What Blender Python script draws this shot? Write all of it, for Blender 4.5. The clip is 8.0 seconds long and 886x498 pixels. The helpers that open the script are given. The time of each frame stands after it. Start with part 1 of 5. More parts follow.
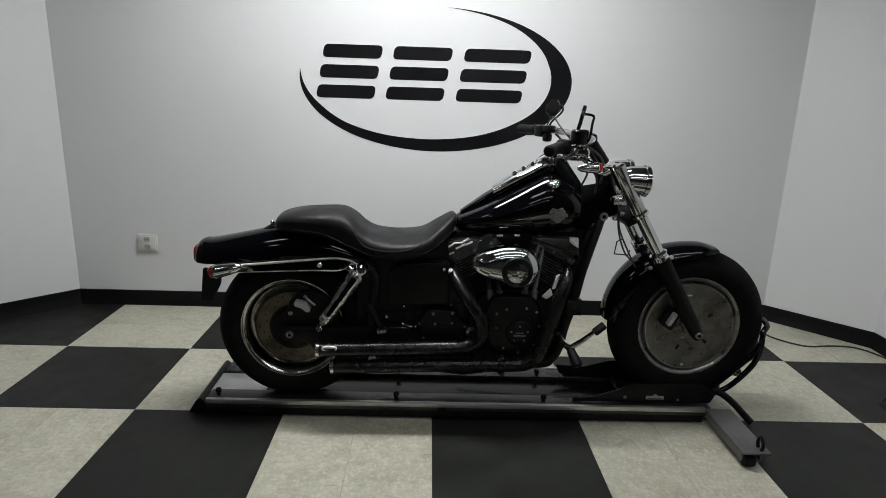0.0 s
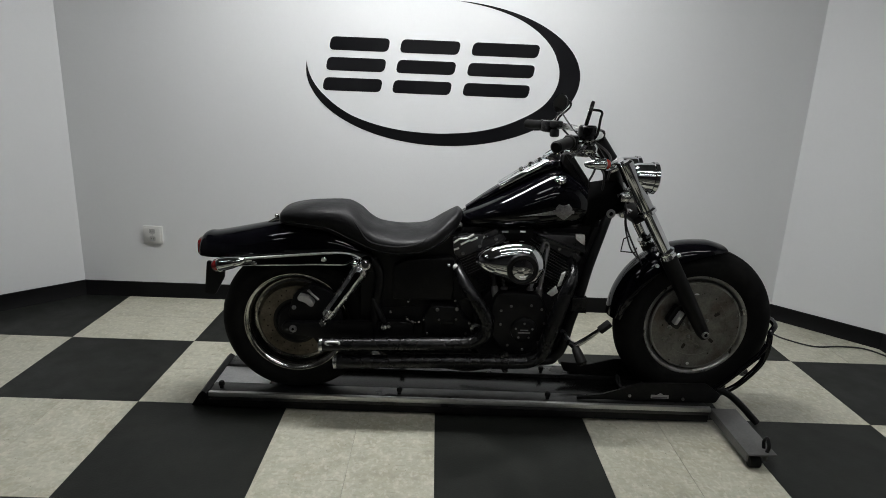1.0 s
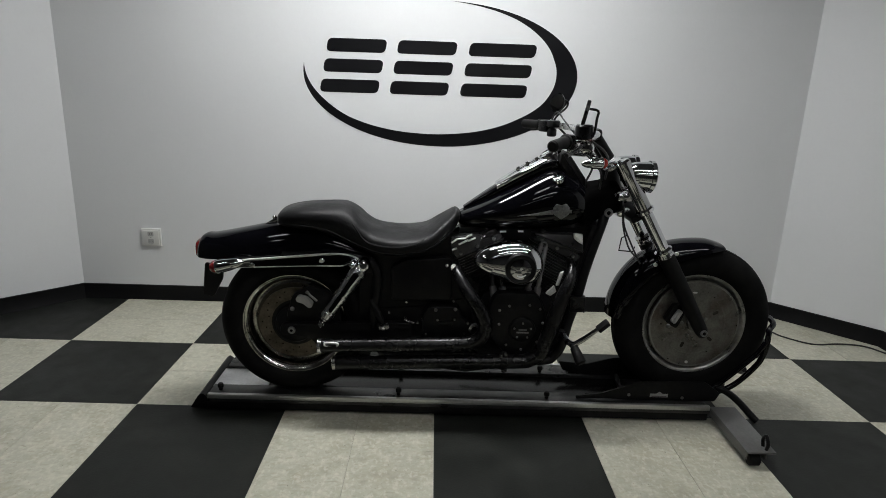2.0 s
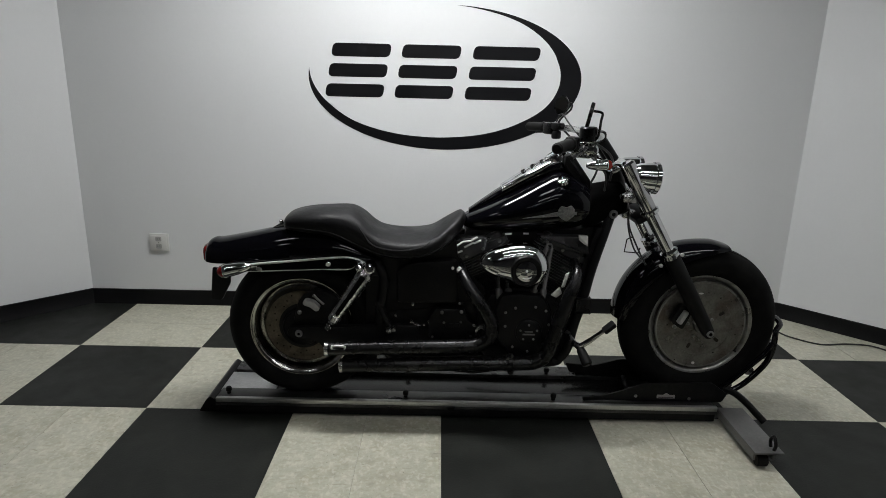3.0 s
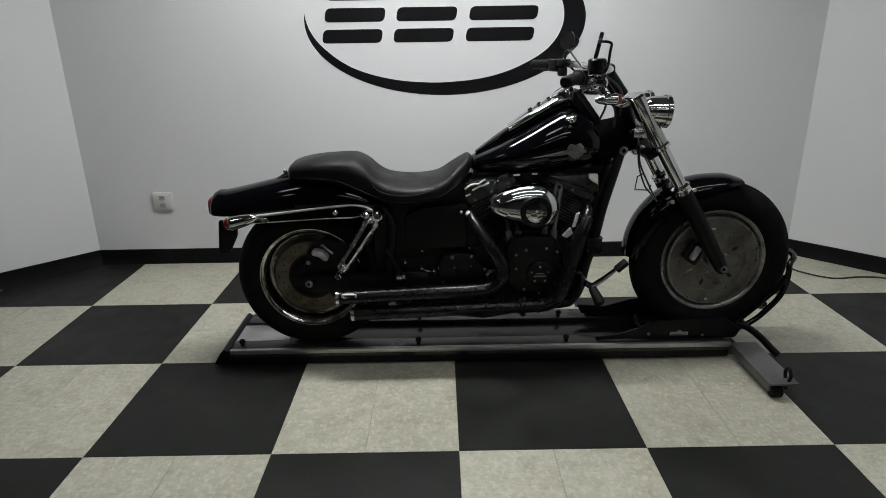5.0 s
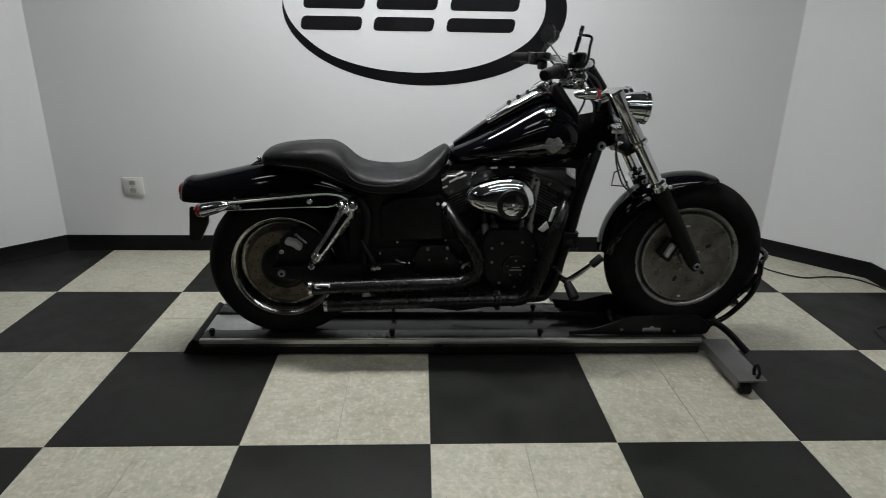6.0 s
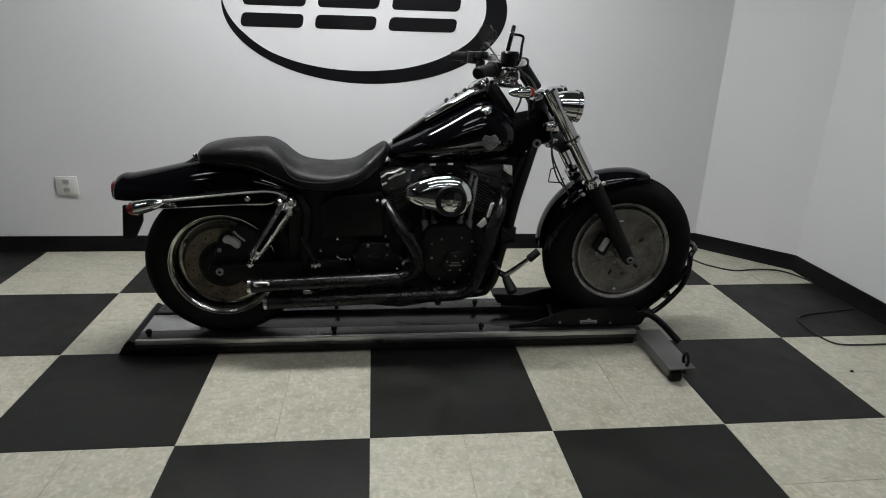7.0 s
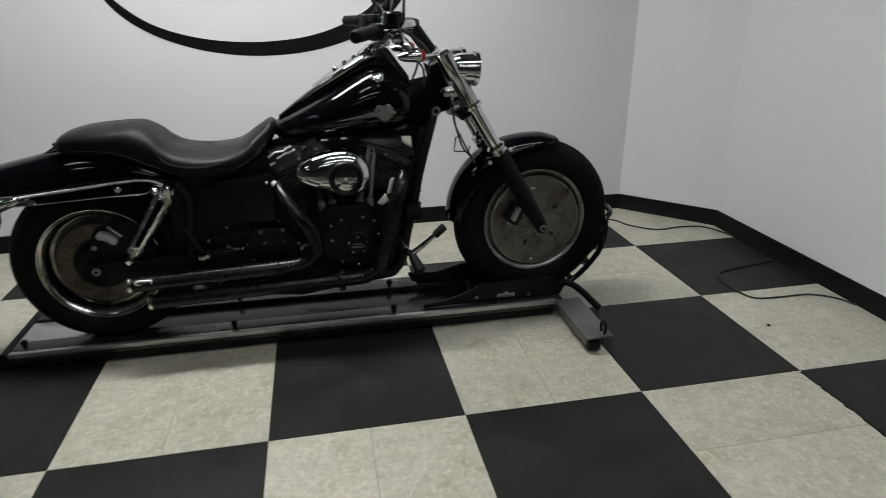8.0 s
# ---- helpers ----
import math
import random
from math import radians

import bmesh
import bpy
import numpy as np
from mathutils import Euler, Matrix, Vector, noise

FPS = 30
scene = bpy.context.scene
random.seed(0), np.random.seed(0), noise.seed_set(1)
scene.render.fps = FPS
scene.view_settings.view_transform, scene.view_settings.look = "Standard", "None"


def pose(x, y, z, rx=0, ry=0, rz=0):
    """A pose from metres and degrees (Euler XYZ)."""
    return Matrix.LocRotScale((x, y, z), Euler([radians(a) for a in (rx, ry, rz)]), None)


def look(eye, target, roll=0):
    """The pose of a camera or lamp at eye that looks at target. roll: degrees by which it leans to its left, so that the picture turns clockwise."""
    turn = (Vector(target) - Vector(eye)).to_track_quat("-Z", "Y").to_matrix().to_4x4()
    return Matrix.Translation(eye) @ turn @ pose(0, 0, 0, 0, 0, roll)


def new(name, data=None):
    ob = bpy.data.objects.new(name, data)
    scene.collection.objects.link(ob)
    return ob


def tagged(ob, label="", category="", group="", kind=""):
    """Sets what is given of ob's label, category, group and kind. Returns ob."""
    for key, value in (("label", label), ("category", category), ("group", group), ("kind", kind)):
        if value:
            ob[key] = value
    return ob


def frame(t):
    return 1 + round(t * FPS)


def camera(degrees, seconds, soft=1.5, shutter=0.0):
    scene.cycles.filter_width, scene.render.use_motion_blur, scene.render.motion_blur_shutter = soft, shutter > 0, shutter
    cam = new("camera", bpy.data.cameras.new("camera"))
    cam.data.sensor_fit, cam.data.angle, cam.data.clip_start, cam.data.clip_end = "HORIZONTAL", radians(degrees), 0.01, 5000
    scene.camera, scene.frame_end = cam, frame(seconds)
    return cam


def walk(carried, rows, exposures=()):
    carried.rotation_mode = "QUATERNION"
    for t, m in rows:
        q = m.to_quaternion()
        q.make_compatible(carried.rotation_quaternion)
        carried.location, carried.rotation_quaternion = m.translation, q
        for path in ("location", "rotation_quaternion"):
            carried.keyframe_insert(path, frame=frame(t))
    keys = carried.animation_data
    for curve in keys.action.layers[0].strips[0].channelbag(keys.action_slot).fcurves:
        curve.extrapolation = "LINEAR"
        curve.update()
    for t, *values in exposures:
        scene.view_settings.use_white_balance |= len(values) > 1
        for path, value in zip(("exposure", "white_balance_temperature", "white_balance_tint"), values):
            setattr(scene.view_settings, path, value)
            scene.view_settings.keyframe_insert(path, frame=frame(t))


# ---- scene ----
cam = camera(70.9, 8.0, soft=0.9, shutter=0.35)
PATH = [
    (0, (-0.042, -1.719, 1.326), (0.013, 0.215, 0.818), 1.9),
    (0.5, (-0.029, -1.712, 1.323), (0.006, 0.221, 0.81), 1.6),
    (1, (-0.037, -1.701, 1.326), (-0.001, 0.228, 0.8), 2.4),
    (1.5, (-0.03, -1.7, 1.324), (0.013, 0.229, 0.798), 2.2),
    (3, (-0.03, -1.713, 1.327), (-0.012, 0.219, 0.812), 1.4),
    (3.5, (-0.024, -1.717, 1.329), (0.025, 0.214, 0.81), 1.4),
    (4, (-0.03, -1.721, 1.316), (-0.012, 0.2, 0.76), 2.9),
    (4.5, (-0.036, -1.707, 1.29), (0.013, 0.192, 0.666), 0.3),
    (4.7, (-0.041, -1.704, 1.279), (-0.038, 0.192, 0.643), -1.1),
    (5.8, (-0.05, -1.673, 1.271), (-0.008, 0.21, 0.599), 0.9),
    (6, (-0.039, -1.678, 1.266), (0.038, 0.205, 0.594), 1.0),
    (6.5, (0.0, -1.693, 1.267), (0.169, 0.19, 0.615), 1.0),
    (7, (0.02, -1.713, 1.259), (0.238, 0.16, 0.593), 1.8),
    (7.5, (0.052, -1.695, 1.256), (0.365, 0.143, 0.534), 2.1),
    (8, (0.22, -1.595, 1.236), (0.585, 0.222, 0.485), -0.4),
]
walk(cam, [(t, look(eye, target, roll)) for t, eye, target, roll in PATH], exposures=[(0.0, -0.09, 6500, 12), (1.5, -0.13, 6500, 12), (3.0, -0.16, 6500, 12), (4.5, -0.17, 6500, 12), (6.5, -0.07, 6500, 13), (8.0, -0.02, 6500, 14)])

# ---- light: a windowless showroom lit by ceiling panels ----
LAMP_GLOW, LAMP_GLOW_DIM = 60.0, 19.0
world = bpy.data.worlds.new("room_dark")
world.use_nodes = True
world.node_tree.nodes["Background"].inputs[0].default_value = (0.5, 0.52, 0.55, 1)
world.node_tree.nodes["Background"].inputs[1].default_value = 0.02
scene.world = world


# ---- materials ----
def material(name, colour, rough=0.5, metal=0.0, vary=0.15, scale=8.0, fine=120.0, bump=0.0, bump_scale=150.0,
             rough_vary=0.1, coat=0.0, second=None, second_amount=0.5, second_scale=3.0, glow=0.0, per_piece=0.0, spec=0.5, tile=False):
    """Two scales of colour variation, uneven gloss, fine relief and, with second, patches of another colour."""
    m = bpy.data.materials.new(name)
    m.use_nodes = True
    nt = m.node_tree
    n, l = nt.nodes, nt.links
    b = n["Principled BSDF"]
    coord = n.new("ShaderNodeTexCoord")

    def noise_tex(size, detail=4.0, rough_n=0.55):
        t = n.new("ShaderNodeTexNoise")
        t.inputs["Scale"].default_value, t.inputs["Detail"].default_value = size, detail
        t.inputs["Roughness"].default_value = rough_n
        l.new(coord.outputs["Object"], t.inputs["Vector"])
        return t

    def ramp(src, lo, hi):
        r = n.new("ShaderNodeMapRange")
        r.inputs["From Min"].default_value, r.inputs["From Max"].default_value = 0.3, 0.7
        r.inputs["To Min"].default_value, r.inputs["To Max"].default_value = lo, hi
        l.new(src, r.inputs["Value"])
        return r.outputs["Result"]

    def mix(fac, a, c, kind="MIX"):
        x = n.new("ShaderNodeMix")
        x.data_type, x.blend_type = "RGBA", kind
        for sock, val in ((x.inputs["Factor"], fac), (x.inputs[6], a), (x.inputs[7], c)):
            if hasattr(val, "links"):
                l.new(val, sock)
            else:
                sock.default_value = val
        return x.outputs[2]

    big, small = noise_tex(scale), noise_tex(fine, 3.0)
    rgb = (*colour, 1)
    value = rgb
    if second:
        patch = noise_tex(second_scale, 6.0, 0.65)
        r = n.new("ShaderNodeMapRange")
        r.inputs["From Min"].default_value, r.inputs["From Max"].default_value = 0.48, 0.66
        r.inputs["To Max"].default_value = second_amount
        l.new(patch.outputs["Fac"], r.inputs["Value"])
        value = mix(r.outputs["Result"], rgb, (*second, 1))
    hi, lo = 1 + vary, 1 - vary
    g1 = n.new("ShaderNodeCombineColor")
    s1 = ramp(big.outputs["Fac"], lo, hi)
    for i in range(3):
        l.new(s1, g1.inputs[i])
    value = mix(1.0, value, g1.outputs[0], "MULTIPLY")
    g2 = n.new("ShaderNodeCombineColor")
    s2 = ramp(small.outputs["Fac"], 1 - vary * 0.6, 1 + vary * 0.6)
    for i in range(3):
        l.new(s2, g2.inputs[i])
    value = mix(1.0, value, g2.outputs[0], "MULTIPLY")
    if per_piece:
        info = n.new("ShaderNodeObjectInfo")
        r = n.new("ShaderNodeMapRange")
        r.inputs["To Min"].default_value, r.inputs["To Max"].default_value = 1 - per_piece, 1 + per_piece
        l.new(info.outputs["Random"], r.inputs["Value"])
        g3 = n.new("ShaderNodeCombineColor")
        for i in range(3):
            l.new(r.outputs["Result"], g3.inputs[i])
        value = mix(1.0, value, g3.outputs[0], "MULTIPLY")
    if tile:
        # pale chips, green-grey chips, a few scratches and dark specks, shifted for every piece
        info = n.new("ShaderNodeObjectInfo")
        shift = n.new("ShaderNodeVectorMath")
        shift.operation = "MULTIPLY_ADD"
        l.new(info.outputs["Random"], shift.inputs[0])
        shift.inputs[1].default_value = (7.0, 13.0, 3.0)
        l.new(coord.outputs["Object"], shift.inputs[2])
        for node in list(n):
            if node.bl_idname == "ShaderNodeTexNoise":
                l.new(shift.outputs[0], node.inputs["Vector"])
        for size, lo_v, hi_v, stretch, tone, amount in ((44.0, 0.50, 0.70, (1.5, 1.0, 1), (0.58, 0.56, 0.475, 1), 0.5), (38.0, 0.54, 0.72, (0.9, 1.7, 1), (0.28, 0.268, 0.205, 1), 0.42),
                                                        (30.0, 0.71, 0.74, (0.4, 2.0, 1), (0.16, 0.14, 0.105, 1), 0.4), (95.0, 0.70, 0.74, (1, 1, 1), (0.12, 0.11, 0.085, 1), 0.6)):
            st = n.new("ShaderNodeVectorMath")
            st.operation = "MULTIPLY"
            st.inputs[1].default_value = stretch
            l.new(shift.outputs[0], st.inputs[0])
            tx = n.new("ShaderNodeTexNoise")
            tx.inputs["Scale"].default_value, tx.inputs["Detail"].default_value = size, 2.0
            l.new(st.outputs[0], tx.inputs["Vector"])
            mr = n.new("ShaderNodeMapRange")
            mr.inputs["From Min"].default_value, mr.inputs["From Max"].default_value, mr.inputs["To Max"].default_value = lo_v, hi_v, amount
            l.new(tx.outputs["Fac"], mr.inputs["Value"])
            value = mix(mr.outputs["Result"], value, tone)
    l.new(value, b.inputs["Base Color"])
    l.new(ramp(big.outputs["Fac"], max(0.02, rough - rough_vary), min(1, rough + rough_vary)), b.inputs["Roughness"])
    b.inputs["Metallic"].default_value = metal
    b.inputs["Specular IOR Level"].default_value = spec
    b.inputs["Coat Weight"].default_value = coat
    b.inputs["Coat Roughness"].default_value = 0.04
    if bump:
        bn = n.new("ShaderNodeBump")
        bn.inputs["Strength"].default_value, bn.inputs["Distance"].default_value = 1.0, bump
        bt = noise_tex(bump_scale, 4.0)
        l.new(bt.outputs["Fac"], bn.inputs["Height"])
        l.new(bn.outputs["Normal"], b.inputs["Normal"])
    if glow:
        b.inputs["Emission Color"].default_value = (0.98, 1.0, 0.99, 1)
        b.inputs["Emission Strength"].default_value = glow
    return m


M_WALL = material("wall_paint", (0.655, 0.665, 0.670), 0.55, vary=0.012, scale=1.5, fine=60, bump=0.0006, bump_scale=220)
# Unseen ceiling, dark so that gloss surfaces mirror only the lamps.
M_CEIL = material("dark_ceiling", (0.10, 0.10, 0.10), 0.8, vary=0.05, scale=3, fine=90, bump=0.001, bump_scale=90)
# Unseen rear walls, added dark to cut bounce and darken reflections.
M_REAR = material("unseen_rear_wall", (0.05, 0.05, 0.053), 0.7, vary=0.1, scale=2)
M_BASE = material("black_vinyl_base", (0.0035, 0.0035, 0.004), 0.46, vary=0.2, scale=5, spec=0.2)
M_LIGHT_TILE = material("cream_vinyl_tile", (0.404, 0.399, 0.322), 0.42, vary=0.11, scale=20, fine=70, second=(0.322, 0.306, 0.232),
                        second_amount=0.8, second_scale=8, bump=0.0008, bump_scale=34, rough_vary=0.1, per_piece=0.05, tile=True)
M_DARK_TILE = material("charcoal_vinyl_tile", (0.0086, 0.0098, 0.0081), 0.50, spec=0.23, vary=0.2, scale=6, fine=160, second=(0.0172, 0.0182, 0.0155),
                       second_amount=0.5, second_scale=5, bump=0.0006, bump_scale=120, per_piece=0.06)
M_GROUT = material("tile_seam", (0.16, 0.155, 0.14), 0.8)
M_LOGO = material("black_wall_vinyl", (0.004, 0.004, 0.005), 0.45, vary=0.1, spec=0.2)
M_PLASTIC = material("white_plastic", (0.60, 0.60, 0.58), 0.35, vary=0.04)
M_SOCKET = material("grey_plastic", (0.34, 0.34, 0.33), 0.4, vary=0.05)
M_FRAME_WHITE = material("white_metal", (0.75, 0.75, 0.75), 0.4, vary=0.03)
M_LAMP = material("lamp_diffuser", (0.9, 0.9, 0.9), 0.5, vary=0.0, glow=LAMP_GLOW)
# Weaker glow chosen to balance the floor and motorcycle against the wall.
M_LAMP_DIM = material("dim_lamp_diffuser", (0.9, 0.9, 0.9), 0.5, vary=0.0, glow=LAMP_GLOW_DIM)

M_PAINT = material("gloss_black_paint", (0.002, 0.002, 0.003), 0.05, vary=0.1, rough_vary=0.02, spec=0.34)
M_CHROME = material("chrome", (0.57, 0.58, 0.59), 0.06, 1.0, vary=0.03, scale=10, rough_vary=0.03)
# Shaded copy of the chrome: dark reflections put into the base colour.
M_CHROME_DARK = material("darkened_chrome", (0.42, 0.42, 0.43), 0.08, 1.0, vary=0.05, scale=10, rough_vary=0.03)
M_CHROME_DULL = material("dull_chrome", (0.60, 0.60, 0.60), 0.24, 1.0, vary=0.12, scale=30, rough_vary=0.08)
M_MATTE = material("matte_black_pipe", (0.0046, 0.0046, 0.005), 0.275, spec=0.28, vary=0.2, scale=20, rough_vary=0.015)
M_ENGINE = material("black_wrinkle_engine", (0.0036, 0.0036, 0.004), 0.40, spec=0.22, vary=0.25, scale=30, bump=0.0004, bump_scale=700)
M_HEAD = material("dark_silver_head", (0.034, 0.034, 0.035), 0.33, 0.6, vary=0.2, scale=25, bump=0.0002, bump_scale=400)
M_FIN = material("machined_fin_edge", (0.26, 0.26, 0.26), 0.38, 0.75, vary=0.2, scale=40)
M_STEELBLACK = material("black_powder_steel", (0.003, 0.003, 0.0034), 0.40, spec=0.18, vary=0.25, scale=20, second=(0.02, 0.018, 0.016),
                        second_amount=0.25, second_scale=30)
M_FRAMEBLACK = material("black_frame_paint", (0.002, 0.002, 0.0025), 0.40, spec=0.25, vary=0.15)
M_SEAT = material("black_seat_vinyl", (0.0045, 0.0045, 0.005), 0.44, spec=0.2, vary=0.2, scale=9, second=(0.011, 0.011, 0.0115), second_amount=0.5, second_scale=7,
                  bump=0.0012, bump_scale=60, rough_vary=0.12)
M_TYRE = material("tyre_rubber", (0.003, 0.003, 0.003), 0.78, vary=0.2, scale=15, second=(0.009, 0.0085, 0.008), second_amount=0.5,
                  second_scale=12, spec=0.12, bump=0.0003, bump_scale=300)
M_RUBBER = material("black_rubber", (0.0034, 0.0034, 0.0034), 0.58, spec=0.18, vary=0.15)
M_CAST = material("dusty_cast_alloy", (0.155, 0.15, 0.138), 0.34, 0.8, vary=0.3, scale=16, second=(0.085, 0.062, 0.052),
                  second_amount=0.7, second_scale=9, rough_vary=0.1)
M_CAST_REAR = material("grimy_cast_alloy", (0.085, 0.078, 0.062), 0.34, 0.8, vary=0.25, scale=18, second=(0.035, 0.029, 0.021),
                       second_amount=0.7, second_scale=9)
M_RIM_FRONT = material("dull_rim_alloy", (0.25, 0.248, 0.238), 0.34, 0.75, vary=0.2, scale=16, second=(0.13, 0.115, 0.09), second_amount=0.7, second_scale=12)
M_RIM = material("polished_rim_alloy", (0.46, 0.45, 0.42), 0.15, 1.0, vary=0.25, scale=14, second=(0.10, 0.085, 0.065), second_amount=0.8,
                 second_scale=10, rough_vary=0.08)
M_ROTOR = material("worn_brake_disc", (0.115, 0.098, 0.075), 0.38, 0.8, vary=0.3, scale=20, second=(0.05, 0.040, 0.030), second_amount=0.8,
                   second_scale=14)
M_CALIPER = material("grey_caliper", (0.34, 0.34, 0.33), 0.40, 0.2, vary=0.12, scale=20)
M_SLOT = material("slot_shade", (0.018, 0.015, 0.012), 0.7, spec=0.2)
# Near-black: paints shade inside bores and holes; also colours solid black trim.
M_HOLE = material("dark_recess", (0.002, 0.002, 0.002), 0.9, spec=0.03)
M_BOLT = material("zinc_bolt", (0.22, 0.22, 0.215), 0.36, 1.0, vary=0.1)
M_RED = material("red_lens", (0.16, 0.006, 0.006), 0.12, vary=0.1, coat=0.6)
M_AMBER = material("orange_lens", (0.30, 0.018, 0.010), 0.15, vary=0.1, coat=0.6)
M_ALU = material("brushed_aluminium", (0.06, 0.06, 0.06), 0.34, 0.85, vary=0.16, scale=10, second=(0.11, 0.107, 0.104), second_amount=0.6,
                 second_scale=8, rough_vary=0.1)
M_ALU_EDGE = material("bright_aluminium_edge", (0.55, 0.55, 0.54), 0.40, 0.9, vary=0.12, scale=12)
M_RAMP = material("bare_aluminium_plate", (0.66, 0.66, 0.66), 0.45, 0.8, vary=0.12, scale=14)
M_DECK = material("grey_deck_plate", (0.033, 0.033, 0.033), 0.22, 0.9, spec=0.3, vary=0.2, scale=5, rough_vary=0.03)
M_ARM = material("grey_painted_steel", (0.115, 0.115, 0.112), 0.45, 0.4, vary=0.18, scale=12)
M_STICKER = material("silver_sticker", (0.30, 0.30, 0.29), 0.4, 0.2, vary=0.1)
M_STICKER_MARK = material("dark_sticker_mark", (0.08, 0.07, 0.07), 0.5, vary=0.1)
# Pale, mostly diffuse: paints chrome highlights in and also colours bright fittings.
M_BRIGHT = material("bright_fitting_and_glint", (0.72, 0.72, 0.70), 0.36, 0.25, vary=0.12, scale=40)
M_BADGE = material("pewter_badge", (0.20, 0.20, 0.20), 0.45, 0.85, vary=0.3, scale=60)
M_CABLE = material("black_cable", (0.012, 0.012, 0.012), 0.5, vary=0.1)
M_GLASS = bpy.data.materials.new("lens_glass")
M_GLASS.use_nodes = True
_g = M_GLASS.node_tree.nodes["Principled BSDF"]
_g.inputs["Transmission Weight"].default_value, _g.inputs["Roughness"].default_value, _g.inputs["IOR"].default_value = 1.0, 0.03, 1.5
M_MIRROR = bpy.data.materials.new("mirror_glass")
M_MIRROR.use_nodes = True
_g = M_MIRROR.node_tree.nodes["Principled BSDF"]
_g.inputs["Base Color"].default_value, _g.inputs["Metallic"].default_value, _g.inputs["Roughness"].default_value = (0.85, 0.86, 0.87, 1), 1.0, 0.02


# ---- mesh helpers ----
def part(name, bm, mat, parent=None, label="", sharp=35, mat2=None, split=0):
    """One mesh object under a thing or a part; never deeper than thing > part > sub-part. Faces from split on take mat2."""
    while parent and parent.parent and parent.parent.parent:
        parent = parent.parent
    me = bpy.data.meshes.new(name)
    bmesh.ops.recalc_face_normals(bm, faces=bm.faces[:])
    bm.to_mesh(me)
    bm.free()
    me.materials.append(mat)
    if mat2:
        me.materials.append(mat2)
        me.polygons.foreach_set("material_index", [int(i >= split) for i in range(len(me.polygons))])
    me.polygons.foreach_set("use_smooth", [True] * len(me.polygons))
    me.set_sharp_from_angle(angle=radians(sharp))
    ob = new(name, me)
    if parent:
        ob.parent = parent
    if label:
        tagged(ob, label)
    return ob


def thing(name, loc, label, category, group="", turn=0.0):
    e = new(name)
    e.matrix_basis = pose(*loc, 0, 0, turn)
    e.empty_display_size = 0.1
    return tagged(e, label, category, group)


def spline(pts, n=6, closed=False):
    """Catmull-Rom through pts, n steps a span."""
    p = [Vector(q) for q in pts]
    out = []
    count = len(p) if closed else len(p) - 1
    for i in range(count):
        if closed:
            a, b, c, d = p[i - 1], p[i], p[(i + 1) % len(p)], p[(i + 2) % len(p)]
        else:
            b, c = p[i], p[i + 1]
            a = p[i - 1] if i else b * 2 - c
            d = p[i + 2] if i + 2 < len(p) else c * 2 - b
        for k in range(n):
            t = k / n
            out.append(0.5 * (2 * b + (c - a) * t + (2 * a - 5 * b + 4 * c - d) * t * t + (3 * b - a - 3 * c + d) * t ** 3))
    if not closed:
        out.append(p[-1])
    return out


def bridge(bm, rings, cap=True, closed=False):
    vs = [[bm.verts.new(p) for p in r] for r in rings]
    n = len(vs[0])
    for a, b in zip(vs, vs[1:] + ([vs[0]] if closed else [])):
        for i in range(n):
            bm.faces.new((a[i], a[(i + 1) % n], b[(i + 1) % n], b[i]))
    if cap and not closed:
        bm.faces.new(vs[0])
        bm.faces.new(vs[-1])
    return vs


def tube(bm, pts, r, seg=14, n=6, smooth_path=True, closed=False, cap=True):
    """A round tube along pts; r is a number or one radius for each point given."""
    raw = [Vector(p) for p in pts]
    path = spline(raw, n, closed) if smooth_path and len(raw) > 2 else raw
    if isinstance(r, (int, float)):
        rad = [r] * len(path)
    elif len(r) == len(path):
        rad = list(r)
    else:
        rad = [float(v) for v in np.interp(np.linspace(0, len(raw) - 1, len(path)), range(len(raw)), r)]
    rings = []
    side = None
    for i, p in enumerate(path):
        if closed:
            d = path[(i + 1) % len(path)] - path[i - 1]
        else:
            d = path[min(i + 1, len(path) - 1)] - path[max(i - 1, 0)]
        d.normalize()
        if side is None:
            side = d.orthogonal().normalized()
        side = (side - d * side.dot(d)).normalized()
        up = d.cross(side)
        rings.append([p + rad[i] * (math.cos(a) * side + math.sin(a) * up) for a in (2 * math.pi * k / seg for k in range(seg))])
    bridge(bm, rings, cap, closed)


def rod(bm, a, b, r, seg=14, r2=None, bevel=0.0):
    a, b = Vector(a), Vector(b)
    r2 = r if r2 is None else r2
    if bevel:
        d = (b - a).normalized() * bevel
        tube(bm, [a, a + d, b - d, b], [max(r - bevel, 1e-4), r, r2, max(r2 - bevel, 1e-4)], seg, smooth_path=False)
    else:
        tube(bm, [a, b], [r, r2], seg, smooth_path=False)


def lathe(bm, profile, origin, axis, seg=48, closed=False):
    """Revolve (radius, height along the axis) pairs."""
    axis = Vector(axis).normalized()
    u = axis.orthogonal().normalized()
    w = axis.cross(u)
    o = Vector(origin)
    prev = None
    rows = []
    for r, h in profile:
        rows.append([bm.verts.new(o + axis * h + r * (math.cos(a) * u + math.sin(a) * w)) for a in (2 * math.pi * k / seg for k in range(seg))]
                    if r > 1e-6 else [bm.verts.new(o + axis * h)])
    if closed:
        rows.append(rows[0])
    for a, b in zip(rows, rows[1:]):
        for k in range(seg):
            k2 = (k + 1) % seg
            if len(a) == 1 and len(b) == 1:
                continue
            if len(a) == 1:
                bm.faces.new((a[0], b[k], b[k2]))
            elif len(b) == 1:
                bm.faces.new((a[k], b[0], a[k2]))
            else:
                bm.faces.new((a[k], b[k], b[k2], a[k2]))


